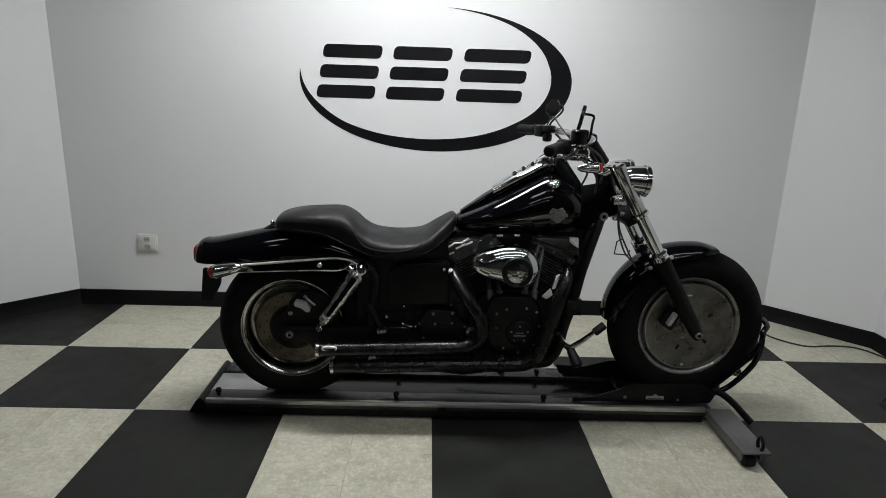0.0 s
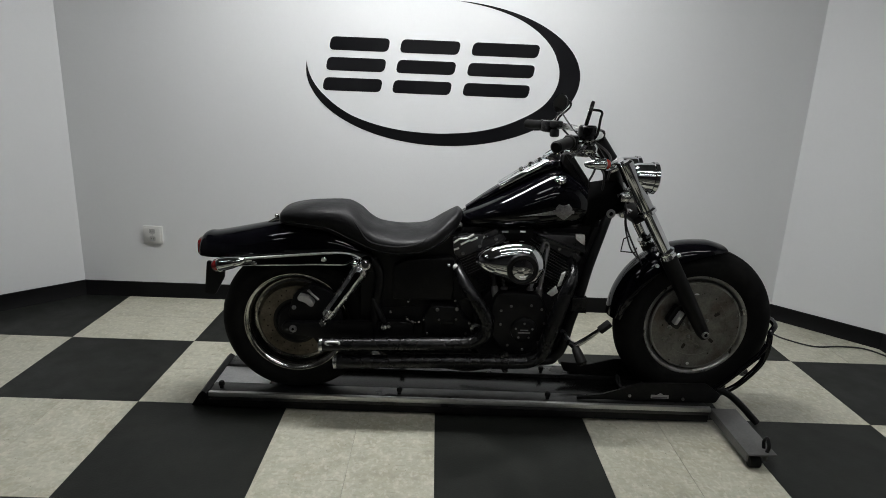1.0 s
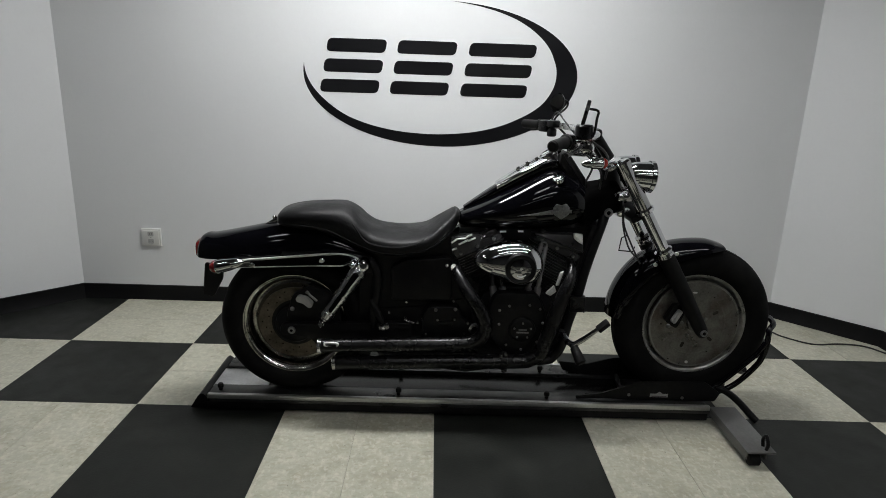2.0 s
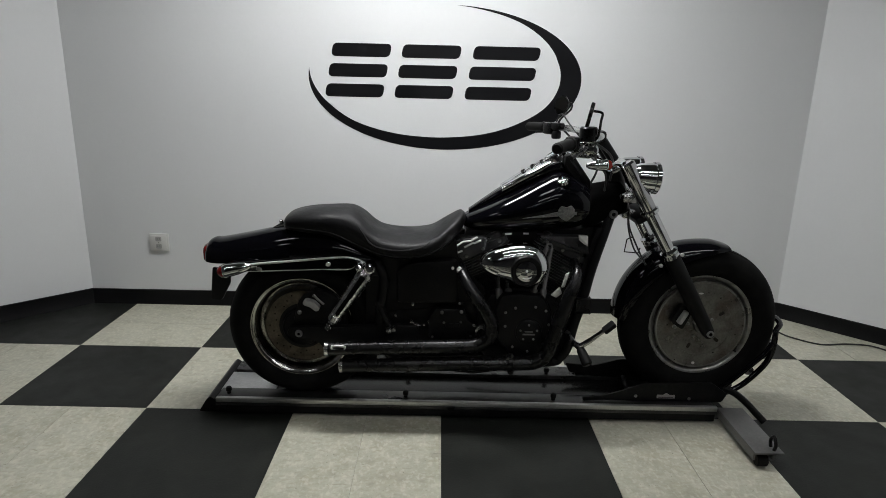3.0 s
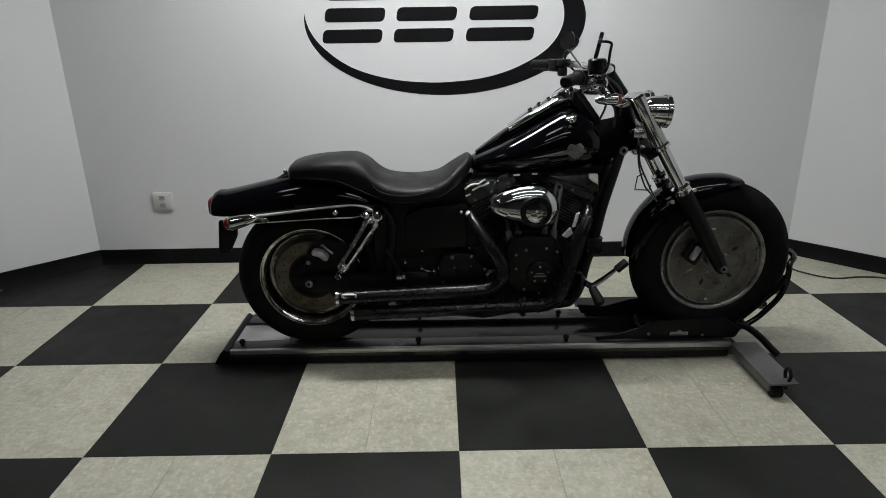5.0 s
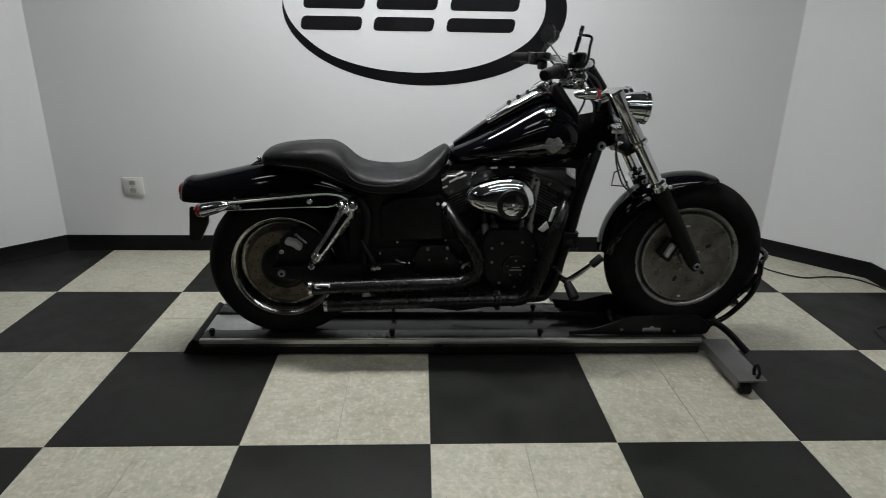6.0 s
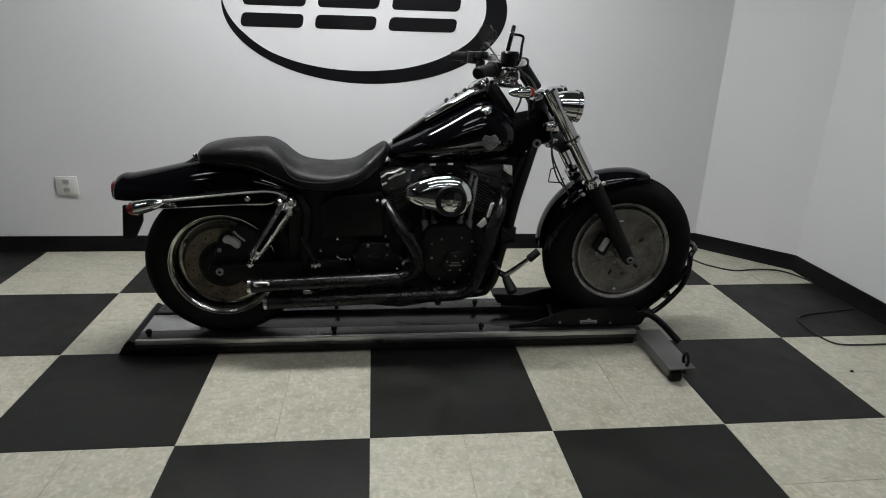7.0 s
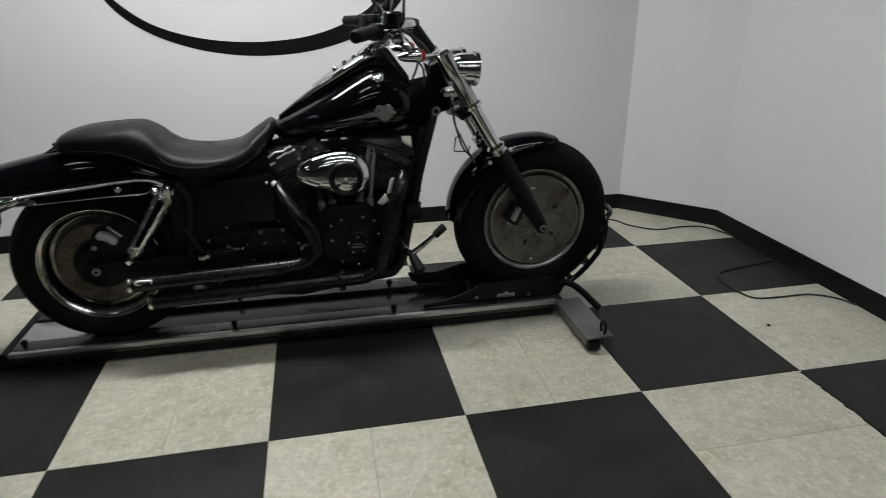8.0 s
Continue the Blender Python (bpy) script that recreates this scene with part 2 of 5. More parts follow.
def box(bm, lo, hi, bevel=0.0, m=None, segments=2):
    lo, hi = Vector(lo), Vector(hi)
    made = bmesh.ops.create_cube(bm, size=1.0)["verts"]
    s = hi - lo
    for v in made:
        v.co = Vector((v.co.x * s.x, v.co.y * s.y, v.co.z * s.z)) + (lo + hi) / 2
    if bevel:
        edges = list({e for v in made for e in v.link_edges})
        res = bmesh.ops.bevel(bm, geom=edges, offset=bevel, segments=segments, affect="EDGES", profile=0.5)
        made = list({v for f in res["faces"] for v in f.verts} | {v for v in made if v.is_valid})
    if m:
        bmesh.ops.transform(bm, matrix=m, verts=[v for v in made if v.is_valid])


def prism(bm, outline, depth, m=None, bevel=0.0):
    """Extrude a closed outline of (a, b) pairs along local z by depth."""
    vs = [bm.verts.new((a, b, 0)) for a, b in outline]
    f = bm.faces.new(vs)
    ext = bmesh.ops.extrude_face_region(bm, geom=[f])
    top = [g for g in ext["geom"] if isinstance(g, bmesh.types.BMVert)]
    for v in top:
        v.co.z += depth
    allv = vs + top
    if bevel:
        edges = [e for v in top for e in v.link_edges if all(q in top for q in e.verts)]
        res = bmesh.ops.bevel(bm, geom=list(set(edges)), offset=bevel, segments=2, affect="EDGES", profile=0.5)
        allv = list({v for v in allv if v.is_valid} | {v for q in res["faces"] for v in q.verts})
    if m:
        bmesh.ops.transform(bm, matrix=m, verts=allv)


def rounded(outline, r, n=4):
    """Round the corners of an (a, b) outline."""
    out = []
    k = len(outline)
    for i in range(k):
        p, a, c = Vector(outline[i]), Vector(outline[i - 1]), Vector(outline[(i + 1) % k])
        ra = min(r, (a - p).length * 0.45, (c - p).length * 0.45)
        s, e = p + (a - p).normalized() * ra, p + (c - p).normalized() * ra
        for j in range(n + 1):
            t = j / n
            out.append(tuple((1 - t) ** 2 * s + 2 * t * (1 - t) * p + t * t * e))
    return out


# ---- the room ----
WALL_Y, WALL_H, BACK_Y = 1.84, 2.75, -6.5
# the west side turns dark at y 1.05, out of view, against bounce
PLAN = [(-2.46, BACK_Y), (-2.46, 1.05), (-2.46, 1.46), (-2.09, WALL_Y), (2.035, WALL_Y), (2.435, 1.42), (2.435, -1.3), (2.435, BACK_Y)]
WALL_NAMES = ["wall_southwest", "wall_west", "wall_northwest", "wall_north", "wall_northeast", "wall_east", "wall_southeast", "wall_south"]
THICK = 0.12


def outward(a, b):
    d = (Vector(b) - Vector(a)).normalized()
    return Vector((-d.y, d.x))


def offset_plan(dist):
    """The plan pushed outwards by dist (mitred corners)."""
    out = []
    k = len(PLAN)
    for i in range(k):
        n1, n2 = outward(PLAN[i - 1], PLAN[i]), outward(PLAN[i], PLAN[(i + 1) % k])
        mid = (n1 + n2).normalized()
        out.append(Vector(PLAN[i]) + mid * (dist / mid.dot(n1)))
    return out


OUTER, INNER = offset_plan(THICK), offset_plan(-0.006)
TOE = offset_plan(-0.012)
for i, wall_name in enumerate(WALL_NAMES):
    j = (i + 1) % len(PLAN)
    bm = bmesh.new()
    a, b, c, d = Vector(PLAN[i]), Vector(PLAN[j]), OUTER[j], OUTER[i]
    bridge(bm, [[(p.x, p.y, z) for p in (a, b, c, d)] for z in (0.0, WALL_H)])
    tagged(part(wall_name, bm, M_REAR if "south" in wall_name else M_WALL), "unseen rear wall, added dark to hold down bounce and reflections" if "south" in wall_name else "smooth painted white showroom wall", "wall", kind="structure")
    bm = bmesh.new()
    ia, ib, ta, tb = INNER[i], INNER[j], TOE[i], TOE[j]
    prof = [[(a, 0.0), (ta, 0.0), (ta, 0.004), (ia, 0.014), (ia, 0.088), (a, 0.091)],
            [(b, 0.0), (tb, 0.0), (tb, 0.004), (ib, 0.014), (ib, 0.088), (b, 0.091)]]
    bridge(bm, [[(p.x, p.y, z) for p, z in side] for side in prof])
    tagged(part("baseboard", bm, M_BASE), "black vinyl cove baseboard along the wall", "baseboard", kind="structure")

bm = bmesh.new()
bridge(bm, [[(p.x, p.y, z) for p in OUTER] for z in (WALL_H, WALL_H + 0.1)])
tagged(part("ceiling", bm, M_CEIL), "plain dark showroom ceiling", "ceiling", kind="structure")
bm = bmesh.new()
bridge(bm, [[(p.x, p.y, z) for p in OUTER] for z in (-0.1, -0.003)])
FLOOR = tagged(part("floor", bm, M_GROUT), "black and cream checkerboard vinyl tile floor", "floor", kind="structure")

# ceiling lights, all unseen, placed by the streaks they leave on the paint
def ceiling_light(x, y, sx, sy, cover, tube_mat):
    t = thing("ceiling_light", (x, y, WALL_H), "white fluorescent ceiling light with a frosted cover, switched on", "light", "ceiling lights")
    bm = bmesh.new()
    # the dim lights get deeper frames to keep spill off the walls
    w, deep = 0.025, 0.05 if cover > 0.2 else 0.11
    for lo, hi in (((-sx / 2 - w, -sy / 2 - w, -deep), (sx / 2 + w, -sy / 2, 0)), ((-sx / 2 - w, sy / 2, -deep), (sx / 2 + w, sy / 2 + w, 0)),
                   ((-sx / 2 - w, -sy / 2, -deep), (-sx / 2, sy / 2, 0)), ((sx / 2, -sy / 2, -deep), (sx / 2 + w, sy / 2, 0))):
        box(bm, lo, hi)
    part("frame", bm, M_FRAME_WHITE, t)
    bm = bmesh.new()
    box(bm, (-sx / 2, -sy / 2, -0.006), (sx / 2, sy / 2, -0.001))
    part("reflector", bm, M_FRAME_WHITE, t, "white reflector tray")
    bm = bmesh.new()
    box(bm, (-sx / 2 + 0.01, -cover / 2, -0.045), (sx / 2 - 0.01, cover / 2, -0.008), 0.012)
    part("diffuser", bm, tube_mat, t, "glowing frosted cover")


for lx, ly, length in ((-0.12, 0.80, 1.35), (-1.54, -0.80, 0.42), (-1.85, -2.4, 0.25), (0.12, -0.75, 0.75), (1.0, -0.75, 0.9), (1.78, -0.75, 0.6), (0.12, -2.4, 0.75), (1.0, -2.4, 0.9), (1.78, -2.4, 0.6),
                       (-0.3, -4.2, 1.0), (0.8, -4.2, 1.0), (1.7, -4.2, 0.7)):
    ceiling_light(lx, ly, length, 0.30, 0.27 if ly > 0 else 0.07, M_LAMP if ly > 0 else M_LAMP_DIM)

# ---- wall graphic: an oval swoosh round three blocks of bars, plain shapes ----
OV_X, OV_Z, OV_A, OV_B, OV_B_TOP = -0.0075, 1.353, 0.751, 0.390, 0.380
graphic = thing("wall_graphic", (OV_X, WALL_Y, OV_Z), "large black oval dealer graphic on the white wall", "wall graphic")
FLAT = pose(0, 0, 0, 90, 0, 0)
outer_arc, inner_arc = [], []
BAND = ((174, 0.0), (205, 0.067), (222, 0.088), (241, 0.129), (258, 0.162), (276, 0.180), (315, 0.180), (332, 0.165), (347, 0.161), (363, 0.153), (378, 0.140), (400, 0.092), (416, 0.052), (431, 0.026), (446, 0.0))
for k in range(137):
    turn = 174 + k * 2.0
    band = float(np.interp(turn, [r[0] for r in BAND], [r[1] for r in BAND])) + 0.0006
    p = Vector((OV_A * math.cos(radians(turn)), (OV_B if turn < 360 else OV_B_TOP) * math.sin(radians(turn))))
    outer_arc.append(p)
    inner_arc.append(p * (1 - band))
bm = bmesh.new()
rings = []
for p, q in zip(outer_arc, inner_arc):
    rings.append([(p.x, -0.0012, p.y), (q.x, -0.0012, q.y), (q.x, 0.0, q.y), (p.x, 0.0, p.y)])
bridge(bm, rings)
part("swoosh", bm, M_LOGO, graphic)


def slanted_bars(x0, x1, z0, z1, r):
    """Three stacked slanted bars with rounded ends, one block of the graphic."""
    slant, bar = 0.18, 0.070
    step = (z1 - z0 - bar) / 2
    for k in range(3):
        za = z0 + k * step
        zb = za + bar
        pts = [(x0 + (za - z0) * slant, za), (x1 + (za - z0) * slant, za), (x1 + (zb - z0) * slant, zb), (x0 + (zb - z0) * slant, zb)]
        bm = bmesh.new()
        prism(bm, rounded(pts, r, 5), 0.0012, FLAT)
        part("bar", bm, M_LOGO, graphic)


zl, zh = 1.242 - OV_Z, 1.526 - OV_Z
for xa, xb in ((-0.672, -0.352), (-0.290, 0.030), (0.098, 0.462)):
    slanted_bars(xa - OV_X, xb - OV_X, zl, zh, 0.028)

# wall outlet
outlet = thing("wall_outlet", (-1.663, WALL_Y, 0.385), "white plastic double wall outlet plate", "outlet")
bm = bmesh.new()
box(bm, (-0.056, -0.014, -0.052), (0.056, 0.0, 0.052), 0.004)
box(bm, (-0.046, -0.0165, -0.042), (0.046, -0.012, 0.042), 0.002)
part("cover_plate", bm, M_PLASTIC, outlet)
for dz in (0.022, -0.022):
    bm = bmesh.new()
    prism(bm, rounded([(-0.017, -0.014), (0.017, -0.014), (0.017, 0.014), (-0.017, 0.014)], 0.008), 0.002, Matrix.Translation((0, -0.0165, dz)) @ FLAT)
    sock = part("socket", bm, M_SOCKET, outlet)
    for dx in (-0.006, 0.006):
        bm = bmesh.new()
        box(bm, (dx - 0.001, -0.0193, dz - 0.004), (dx + 0.001, -0.0183, dz + 0.005))
        part("slot", bm, M_HOLE, sock)
bm = bmesh.new()
lathe(bm, [(0, 0.0185), (0.0028, 0.018), (0.003, 0.016)], (0, 0, 0), (0, -1, 0), 10)
part("screw", bm, M_BOLT, outlet)

# cords on the floor
cord = thing("power_cord", (2.1, 1.42, 0.0), "thin black power cord lying on the tiles", "cord")
bm = bmesh.new()
tube(bm, [Vector((x, y, z)) - Vector((2.1, 1.42, 0)) for x, y, z in
          ((1.50, 1.78, 0.005), (1.72, 1.72, 0.005), (1.89, 1.62, 0.005), (1.945, 1.51, 0.005), (2.06, 1.412, 0.005), (2.21, 1.424, 0.005),
           (2.33, 1.404, 0.005), (2.39, 1.32, 0.005), (2.418, 1.22, 0.005))], 0.0045, 8)
part("cable", bm, M_CABLE, cord)
cord2 = thing("power_cord", (2.1, 0.6, 0.0), "thin black power cord looping out from the wall", "cord")
bm = bmesh.new()
tube(bm, [Vector((x, y, z)) - Vector((2.1, 0.6, 0)) for x, y, z in
          ((2.40, 0.88, 0.005), (2.205, 0.846, 0.005), (2.10, 0.825, 0.005), (2.031, 0.785, 0.005), (2.008, 0.695, 0.005), (2.008, 0.605, 0.005),
           (2.04, 0.53, 0.005), (2.15, 0.516, 0.005), (2.295, 0.512, 0.005), (2.383, 0.454, 0.005), (2.418, 0.38, 0.005))], 0.004, 8)
part("cable", bm, M_CABLE, cord2)
bm = bmesh.new()
lathe(bm, [(0, 0.006), (0.004, 0.005), (0.007, 0.002), (0.008, 0.0)], (0, 0, 0), (0, 0, 1), 9)
crumb = part("floor_scrap", bm, M_RUBBER)
crumb.location = (1.939, 0.309, 0.0)
tagged(crumb, "tiny dark scrap lying on a cream tile", "scrap")


# ---- the rolling platform ----
DX0, DX1, DY0, DY1, DZ = -0.935, 1.122, 0.577, 0.93, 0.073
dolly = thing("motorcycle_dolly", (0.1, 0.76, 0.0), "low grey metal rolling motorcycle platform", "dolly")
D0 = Vector((0.1, 0.76, 0.0))


def D(x, y, z):
    return Vector((x, y, z)) - D0


bm = bmesh.new()
box(bm, D(DX0 + 0.04, DY0 + 0.080, 0.040), D(DX1, DY1 - 0.095, 0.056), 0.002)
part("deck", bm, M_DECK, dolly, "worn dark grey deck plate")
for ya, yb, near in ((DY0, DY0 + 0.085, True), (DY1 - 0.098, DY1, False)):
    bm = bmesh.new()
    box(bm, D(DX0 + 0.02, ya, 0.046), D(DX1, yb, DZ), 0.003)
    rail = part("side_rail", bm, M_ALU, dolly, "scuffed grey aluminium side rail")
    bm = bmesh.new()
    ye = ya if near else yb
    box(bm, D(DX0 + 0.02, ye - 0.010, 0.056), D(DX1 + 0.005, ye + 0.008, DZ + 0.003), 0.003)
    part("rail_lip", bm, M_ALU_EDGE, rail, "bright rounded aluminium lip")
    bm = bmesh.new()
    box(bm, D(DX0 + 0.03, ye - 0.007, 0.041), D(DX1 + 0.003, ye + 0.006, 0.055), 0.002)
    part("rail_web", bm, M_ALU, rail)
    # black skirt added in place of the shaded gap under the rail
    bm = bmesh.new()
    box(bm, D(DX0 + 0.015, ye - 0.004, 0.010), D(DX1, ye + 0.02, 0.040), 0.001)
    part("lower_flange", bm, M_STEELBLACK, rail)
bm = bmesh.new()
box(bm, D(-0.925, DY0 + 0.09, 0.056), D(-0.70, DY1 - 0.10, 0.062), 0.002)
part("ramp_plate", bm, M_RAMP, dolly, "bright bare aluminium ramp plate")
# black end stop lying across the tail
bm = bmesh.new()
prism(bm, rounded([(-0.044, 0.0), (0.026, 0.0), (0.024, 0.052), (0.004, 0.066), (-0.012, 0.052)], 0.008), 0.362,
      Matrix.Translation(D(DX0 - 0.012, DY1 + 0.015, 0.006)) @ FLAT)
part("end_bar", bm, M_STEELBLACK, dolly, "black end bar")
# hold-down knobs on the rails
for kx, ky in ((-0.875, 0.615), (-0.148, 0.612), (0.462, 0.612), (0.472, 0.85), (-0.152, 0.85)):
    bm = bmesh.new()
    lathe(bm, [(0, 0.030), (0.009, 0.029), (0.012, 0.024), (0.012, 0.014), (0.008, 0.010), (0.008, 0.0)], D(kx, ky, DZ - 0.001), (0, 0, 1), 14)
    part("knob", bm, M_RUBBER, dolly, "small black knob")
# outrigger arms with casters
for sgn, base_y in ((-1, 0.58), (1, 0.93)):
    bm = bmesh.new()
    y_end = base_y + sgn * 0.325
    lo, hi = min(base_y, y_end), max(base_y, y_end)
    box(bm, D(1.128, lo, 0.062), D(1.234, hi, 0.070), 0.0015)
    box(bm, D(1.129, lo + 0.01, 0.034), D(1.136, hi - 0.01, 0.063))
    box(bm, D(1.200, lo + 0.01, 0.034), D(1.207, hi - 0.01, 0.063))
    arm = part("outrigger_arm", bm, M_ARM, dolly, "grey steel outrigger arm")
    bm = bmesh.new()
    cy = y_end - sgn * 0.03
    tube(bm, [D(1.205, cy - 0.012, 0.070), D(1.205, cy - 0.018, 0.095), D(1.205, cy, 0.118), D(1.205, cy + 0.018, 0.095), D(1.205, cy + 0.012, 0.070)], 0.0065, 10)
    part("ring_handle", bm, M_STEELBLACK, arm, "black steel loop handle")
    bm = bmesh.new()
    rod(bm, D(1.15, cy, 0.024), D(1.19, cy, 0.024), 0.024, 16, bevel=0.004)
    part("caster", bm, M_RUBBER, arm, "small black caster wheel")
for cx in (-0.85, -0.1, 0.9):
    for cy in (0.66, 0.88):
        bm = bmesh.new()
        rod(bm, D(cx - 0.014, cy, 0.020), D(cx + 0.014, cy, 0.020), 0.020, 14, bevel=0.002)
        part("caster", bm, M_RUBBER, dolly, "small black caster wheel")

# ---- wheel chock ----
CX, CY = 1.06, 0.735
chock = thing("wheel_chock", (CX, CY, DZ), "black steel wheel chock holding the front wheel", "wheel chock")
C0 = Vector((CX, CY, DZ))


def C(x, v, z):
    """x along the bike, v towards the near side from the wheel's middle, z over the floor."""
    return Vector((x, CY - v, z)) - C0


bm = bmesh.new()
box(bm, C(0.80, 0.07, 0.0565), C(1.125, -0.095, 0.0595), 0.001)
part("base_plate", bm, M_STEELBLACK, chock)
for s in (1, -1):
    bm = bmesh.new()
    near_side = [(0.582, 0.088), (0.685, 0.102), (0.765, 0.129), (0.826, 0.158), (0.971, 0.161), (1.111, 0.163), (1.178, 0.115), (1.16, 0.078), (0.80, 0.077), (0.70, 0.080), (0.584, 0.0745)]
    far_side = [(0.549, 0.137), (0.676, 0.128), (0.786, 0.159), (0.90, 0.165), (1.145, 0.165), (1.18, 0.12), (1.16, 0.076), (0.80, 0.075), (0.68, 0.077), (0.57, 0.094)]
    outline = rounded(near_side if s == 1 else far_side, 0.010, 3)
    prism(bm, [(x - CX, z - DZ) for x, z in outline], 0.008, Matrix.Translation((0, -0.119 if s == 1 else 0.102, 0)) @ FLAT, bevel=0.0015)
    wing = part("side_plate", bm, M_STEELBLACK, chock)
    if s == 1:
        bm = bmesh.new()
        box(bm, C(0.888, 0.1285, 0.092), C(0.962, 0.1265, 0.107), 0.0)
        st = part("sticker", bm, M_STICKER, wing, "worn silver maker's sticker")
        bm = bmesh.new()
        box(bm, C(0.894, 0.1292, 0.094), C(0.956, 0.1284, 0.0985))
        part("sticker_bar", bm, M_STICKER_MARK, st)
        bm = bmesh.new()
        prism(bm, [(x - CX, z - DZ) for x, z in ((0.908, 0.104), (0.917, 0.111), (0.926, 0.117), (0.935, 0.111), (0.944, 0.104), (0.926, 0.099))], 0.0012, Matrix.Translation((0, -0.1285, 0)) @ FLAT)
        part("sticker_lozenge", bm, M_STICKER, st)
    for bx, bz in ((0.80, 0.10), (1.022, 0.092)):
        bm = bmesh.new()
        lathe(bm, [(0, 0.006), (0.006, 0.005), (0.007, 0.0)], C(bx, 0.126 if s == 1 else -0.102, bz), (0, -s, 0), 10)
        part("bolt", bm, M_BOLT, wing)
    # tray wings that lie flat behind the wheel
    if s == -1:
        bm = bmesh.new()
        box(bm, C(0.60, s * 0.175, DZ + 0.0005), C(0.86, s * 0.112, DZ + 0.012), 0.002)
        part("foot_plate", bm, M_STEELBLACK, chock)
    bm = bmesh.new()
    tube(bm, [C(1.165, s * 0.10, 0.128), C(1.215, s * 0.105, 0.112), C(1.262, s * 0.125, 0.078), C(1.300, s * 0.145, 0.040), C(1.328, s * 0.16, 0.012)], 0.0145, 10, 5)
    part("stay", bm, M_STEELBLACK, chock)
bm = bmesh.new()
tube(bm, [C(0.80, 0.06, 0.095), C(0.80, 0.0, 0.072), C(0.80, -0.06, 0.095)], 0.010, 10)
part("rear_cradle", bm, M_STEELBLACK, chock)
bm = bmesh.new()
tube(bm, [C(1.29, 0.07, 0.20), C(1.31, 0.0, 0.16), C(1.29, -0.07, 0.20)], 0.012, 10)
part("front_cradle", bm, M_STEELBLACK, chock)
for s in (1, -1):
    bm = bmesh.new()
    tube(bm, [C(1.165, s * 0.098, 0.100), C(1.245, s * 0.10, 0.145), C(1.322, s * 0.10, 0.232), C(1.346, s * 0.10, 0.29), C(1.352, s * 0.098, 0.34), C(1.356, s * 0.09, 0.385),
              C(1.385, s * 0.06, 0.402), C(1.402, 0, 0.404)], 0.0115, 12, 5)
    part("hoop_tube", bm, M_PAINT, chock, "bent black steel hoop tube")
    bm = bmesh.new()
    tube(bm, [C(1.14, s * 0.098, 0.115), C(1.195, s * 0.10, 0.160), C(1.285, s * 0.10, 0.250), C(1.325, s * 0.10, 0.295), C(1.345, s * 0.099, 0.335)], 0.0105, 12, 5)
    part("hoop_brace", bm, M_PAINT, chock)


# ---- the motorcycle ----
BX, BY, BZ = 0.25, 0.715, 0.045
bike = thing("motorcycle", (BX, BY, BZ), "black cruiser motorcycle with chrome trim, parked on a rolling platform", "motorcycle", turn=1.0)


def B(x, v, z):
    """x along the room, v from the middle plane towards the near side, z over the floor."""
    return Vector((x - BX, -v, z - BZ))


def flat_on_side(v):
    """The pose that stands an (x, z) outline on the plane v and extrudes it towards the near side."""
    return Matrix.Translation((-BX, -v, -BZ)) @ FLAT


def ring_section(x, z_low, z_mid, z_top, w, power=2.5, n=36):
    """A rounded cross-section at x: widest at z_mid."""
    out = []
    for k in range(n):
        a = 2 * math.pi * k / n
        c, s = math.cos(a), math.sin(a)
        v = w * math.copysign(abs(c) ** (2 / power), c)
        h = (z_top - z_mid) if s >= 0 else (z_mid - z_low)
        out.append(B(x, v, z_mid + h * math.copysign(abs(s) ** (2 / power), s)))
    return out


def interp(x, table, col):
    xs = [r[0] for r in table]
    return float(np.interp(x, xs, [r[col] for r in table]))


def smooth_table(table, n):
    """Catmull-Rom through the rows of a table, as rows."""
    rows = [np.array(r, float) for r in table]
    out = []
    for i in range(len(rows) - 1):
        b, c = rows[i], rows[i + 1]
        a = rows[i - 1] if i else 2 * b - c
        d = rows[i + 2] if i + 2 < len(rows) else 2 * c - b
        for k in range(n):
            t = k / n
            out.append(0.5 * (2 * b + (c - a) * t + (2 * a - 5 * b + 4 * c - d) * t * t + (3 * b - a - 3 * c + d) * t ** 3))
    out.append(rows[-1])
    return out


NEAR = Vector((0, -1, 0))


def bolt(parent, x, v, z, r=0.006, h=0.005, side=1, mat=None):
    bm = bmesh.new()
    lathe(bm, [(0, h), (r * 0.7, h), (r, h * 0.7), (r, 0.0)], B(x, v, z), (0, -side, 0), 10)
    part("bolt", bm, mat or M_BOLT, parent)


# wheels
def tyre_profile(width, r_bead, r_out):
    w = width / 2
    t = r_out - r_bead
    pts = [(r_bead, w * 0.62), (r_bead + 0.008, w * 0.80), (r_bead + t * 0.30, w * 0.97), (r_bead + t * 0.48, w), (r_out - t * 0.40, w * 0.955), (r_out - t * 0.27, w * 0.83),
           (r_out - t * 0.14, w * 0.64), (r_out - t * 0.085, w * 0.50)]
    groove = [(r_out - t * 0.055, w * 0.40), (r_out - t * 0.055 - 0.005, w * 0.38), (r_out - t * 0.04 - 0.005, w * 0.32), (r_out - t * 0.03, w * 0.30), (r_out, w * 0.08),
              (r_out - 0.006, w * 0.05)]
    half = pts + groove
    return half + [(r, -h) for r, h in reversed(half)] + [(r_bead - 0.01, -w * 0.4), (r_bead - 0.01, w * 0.4)]


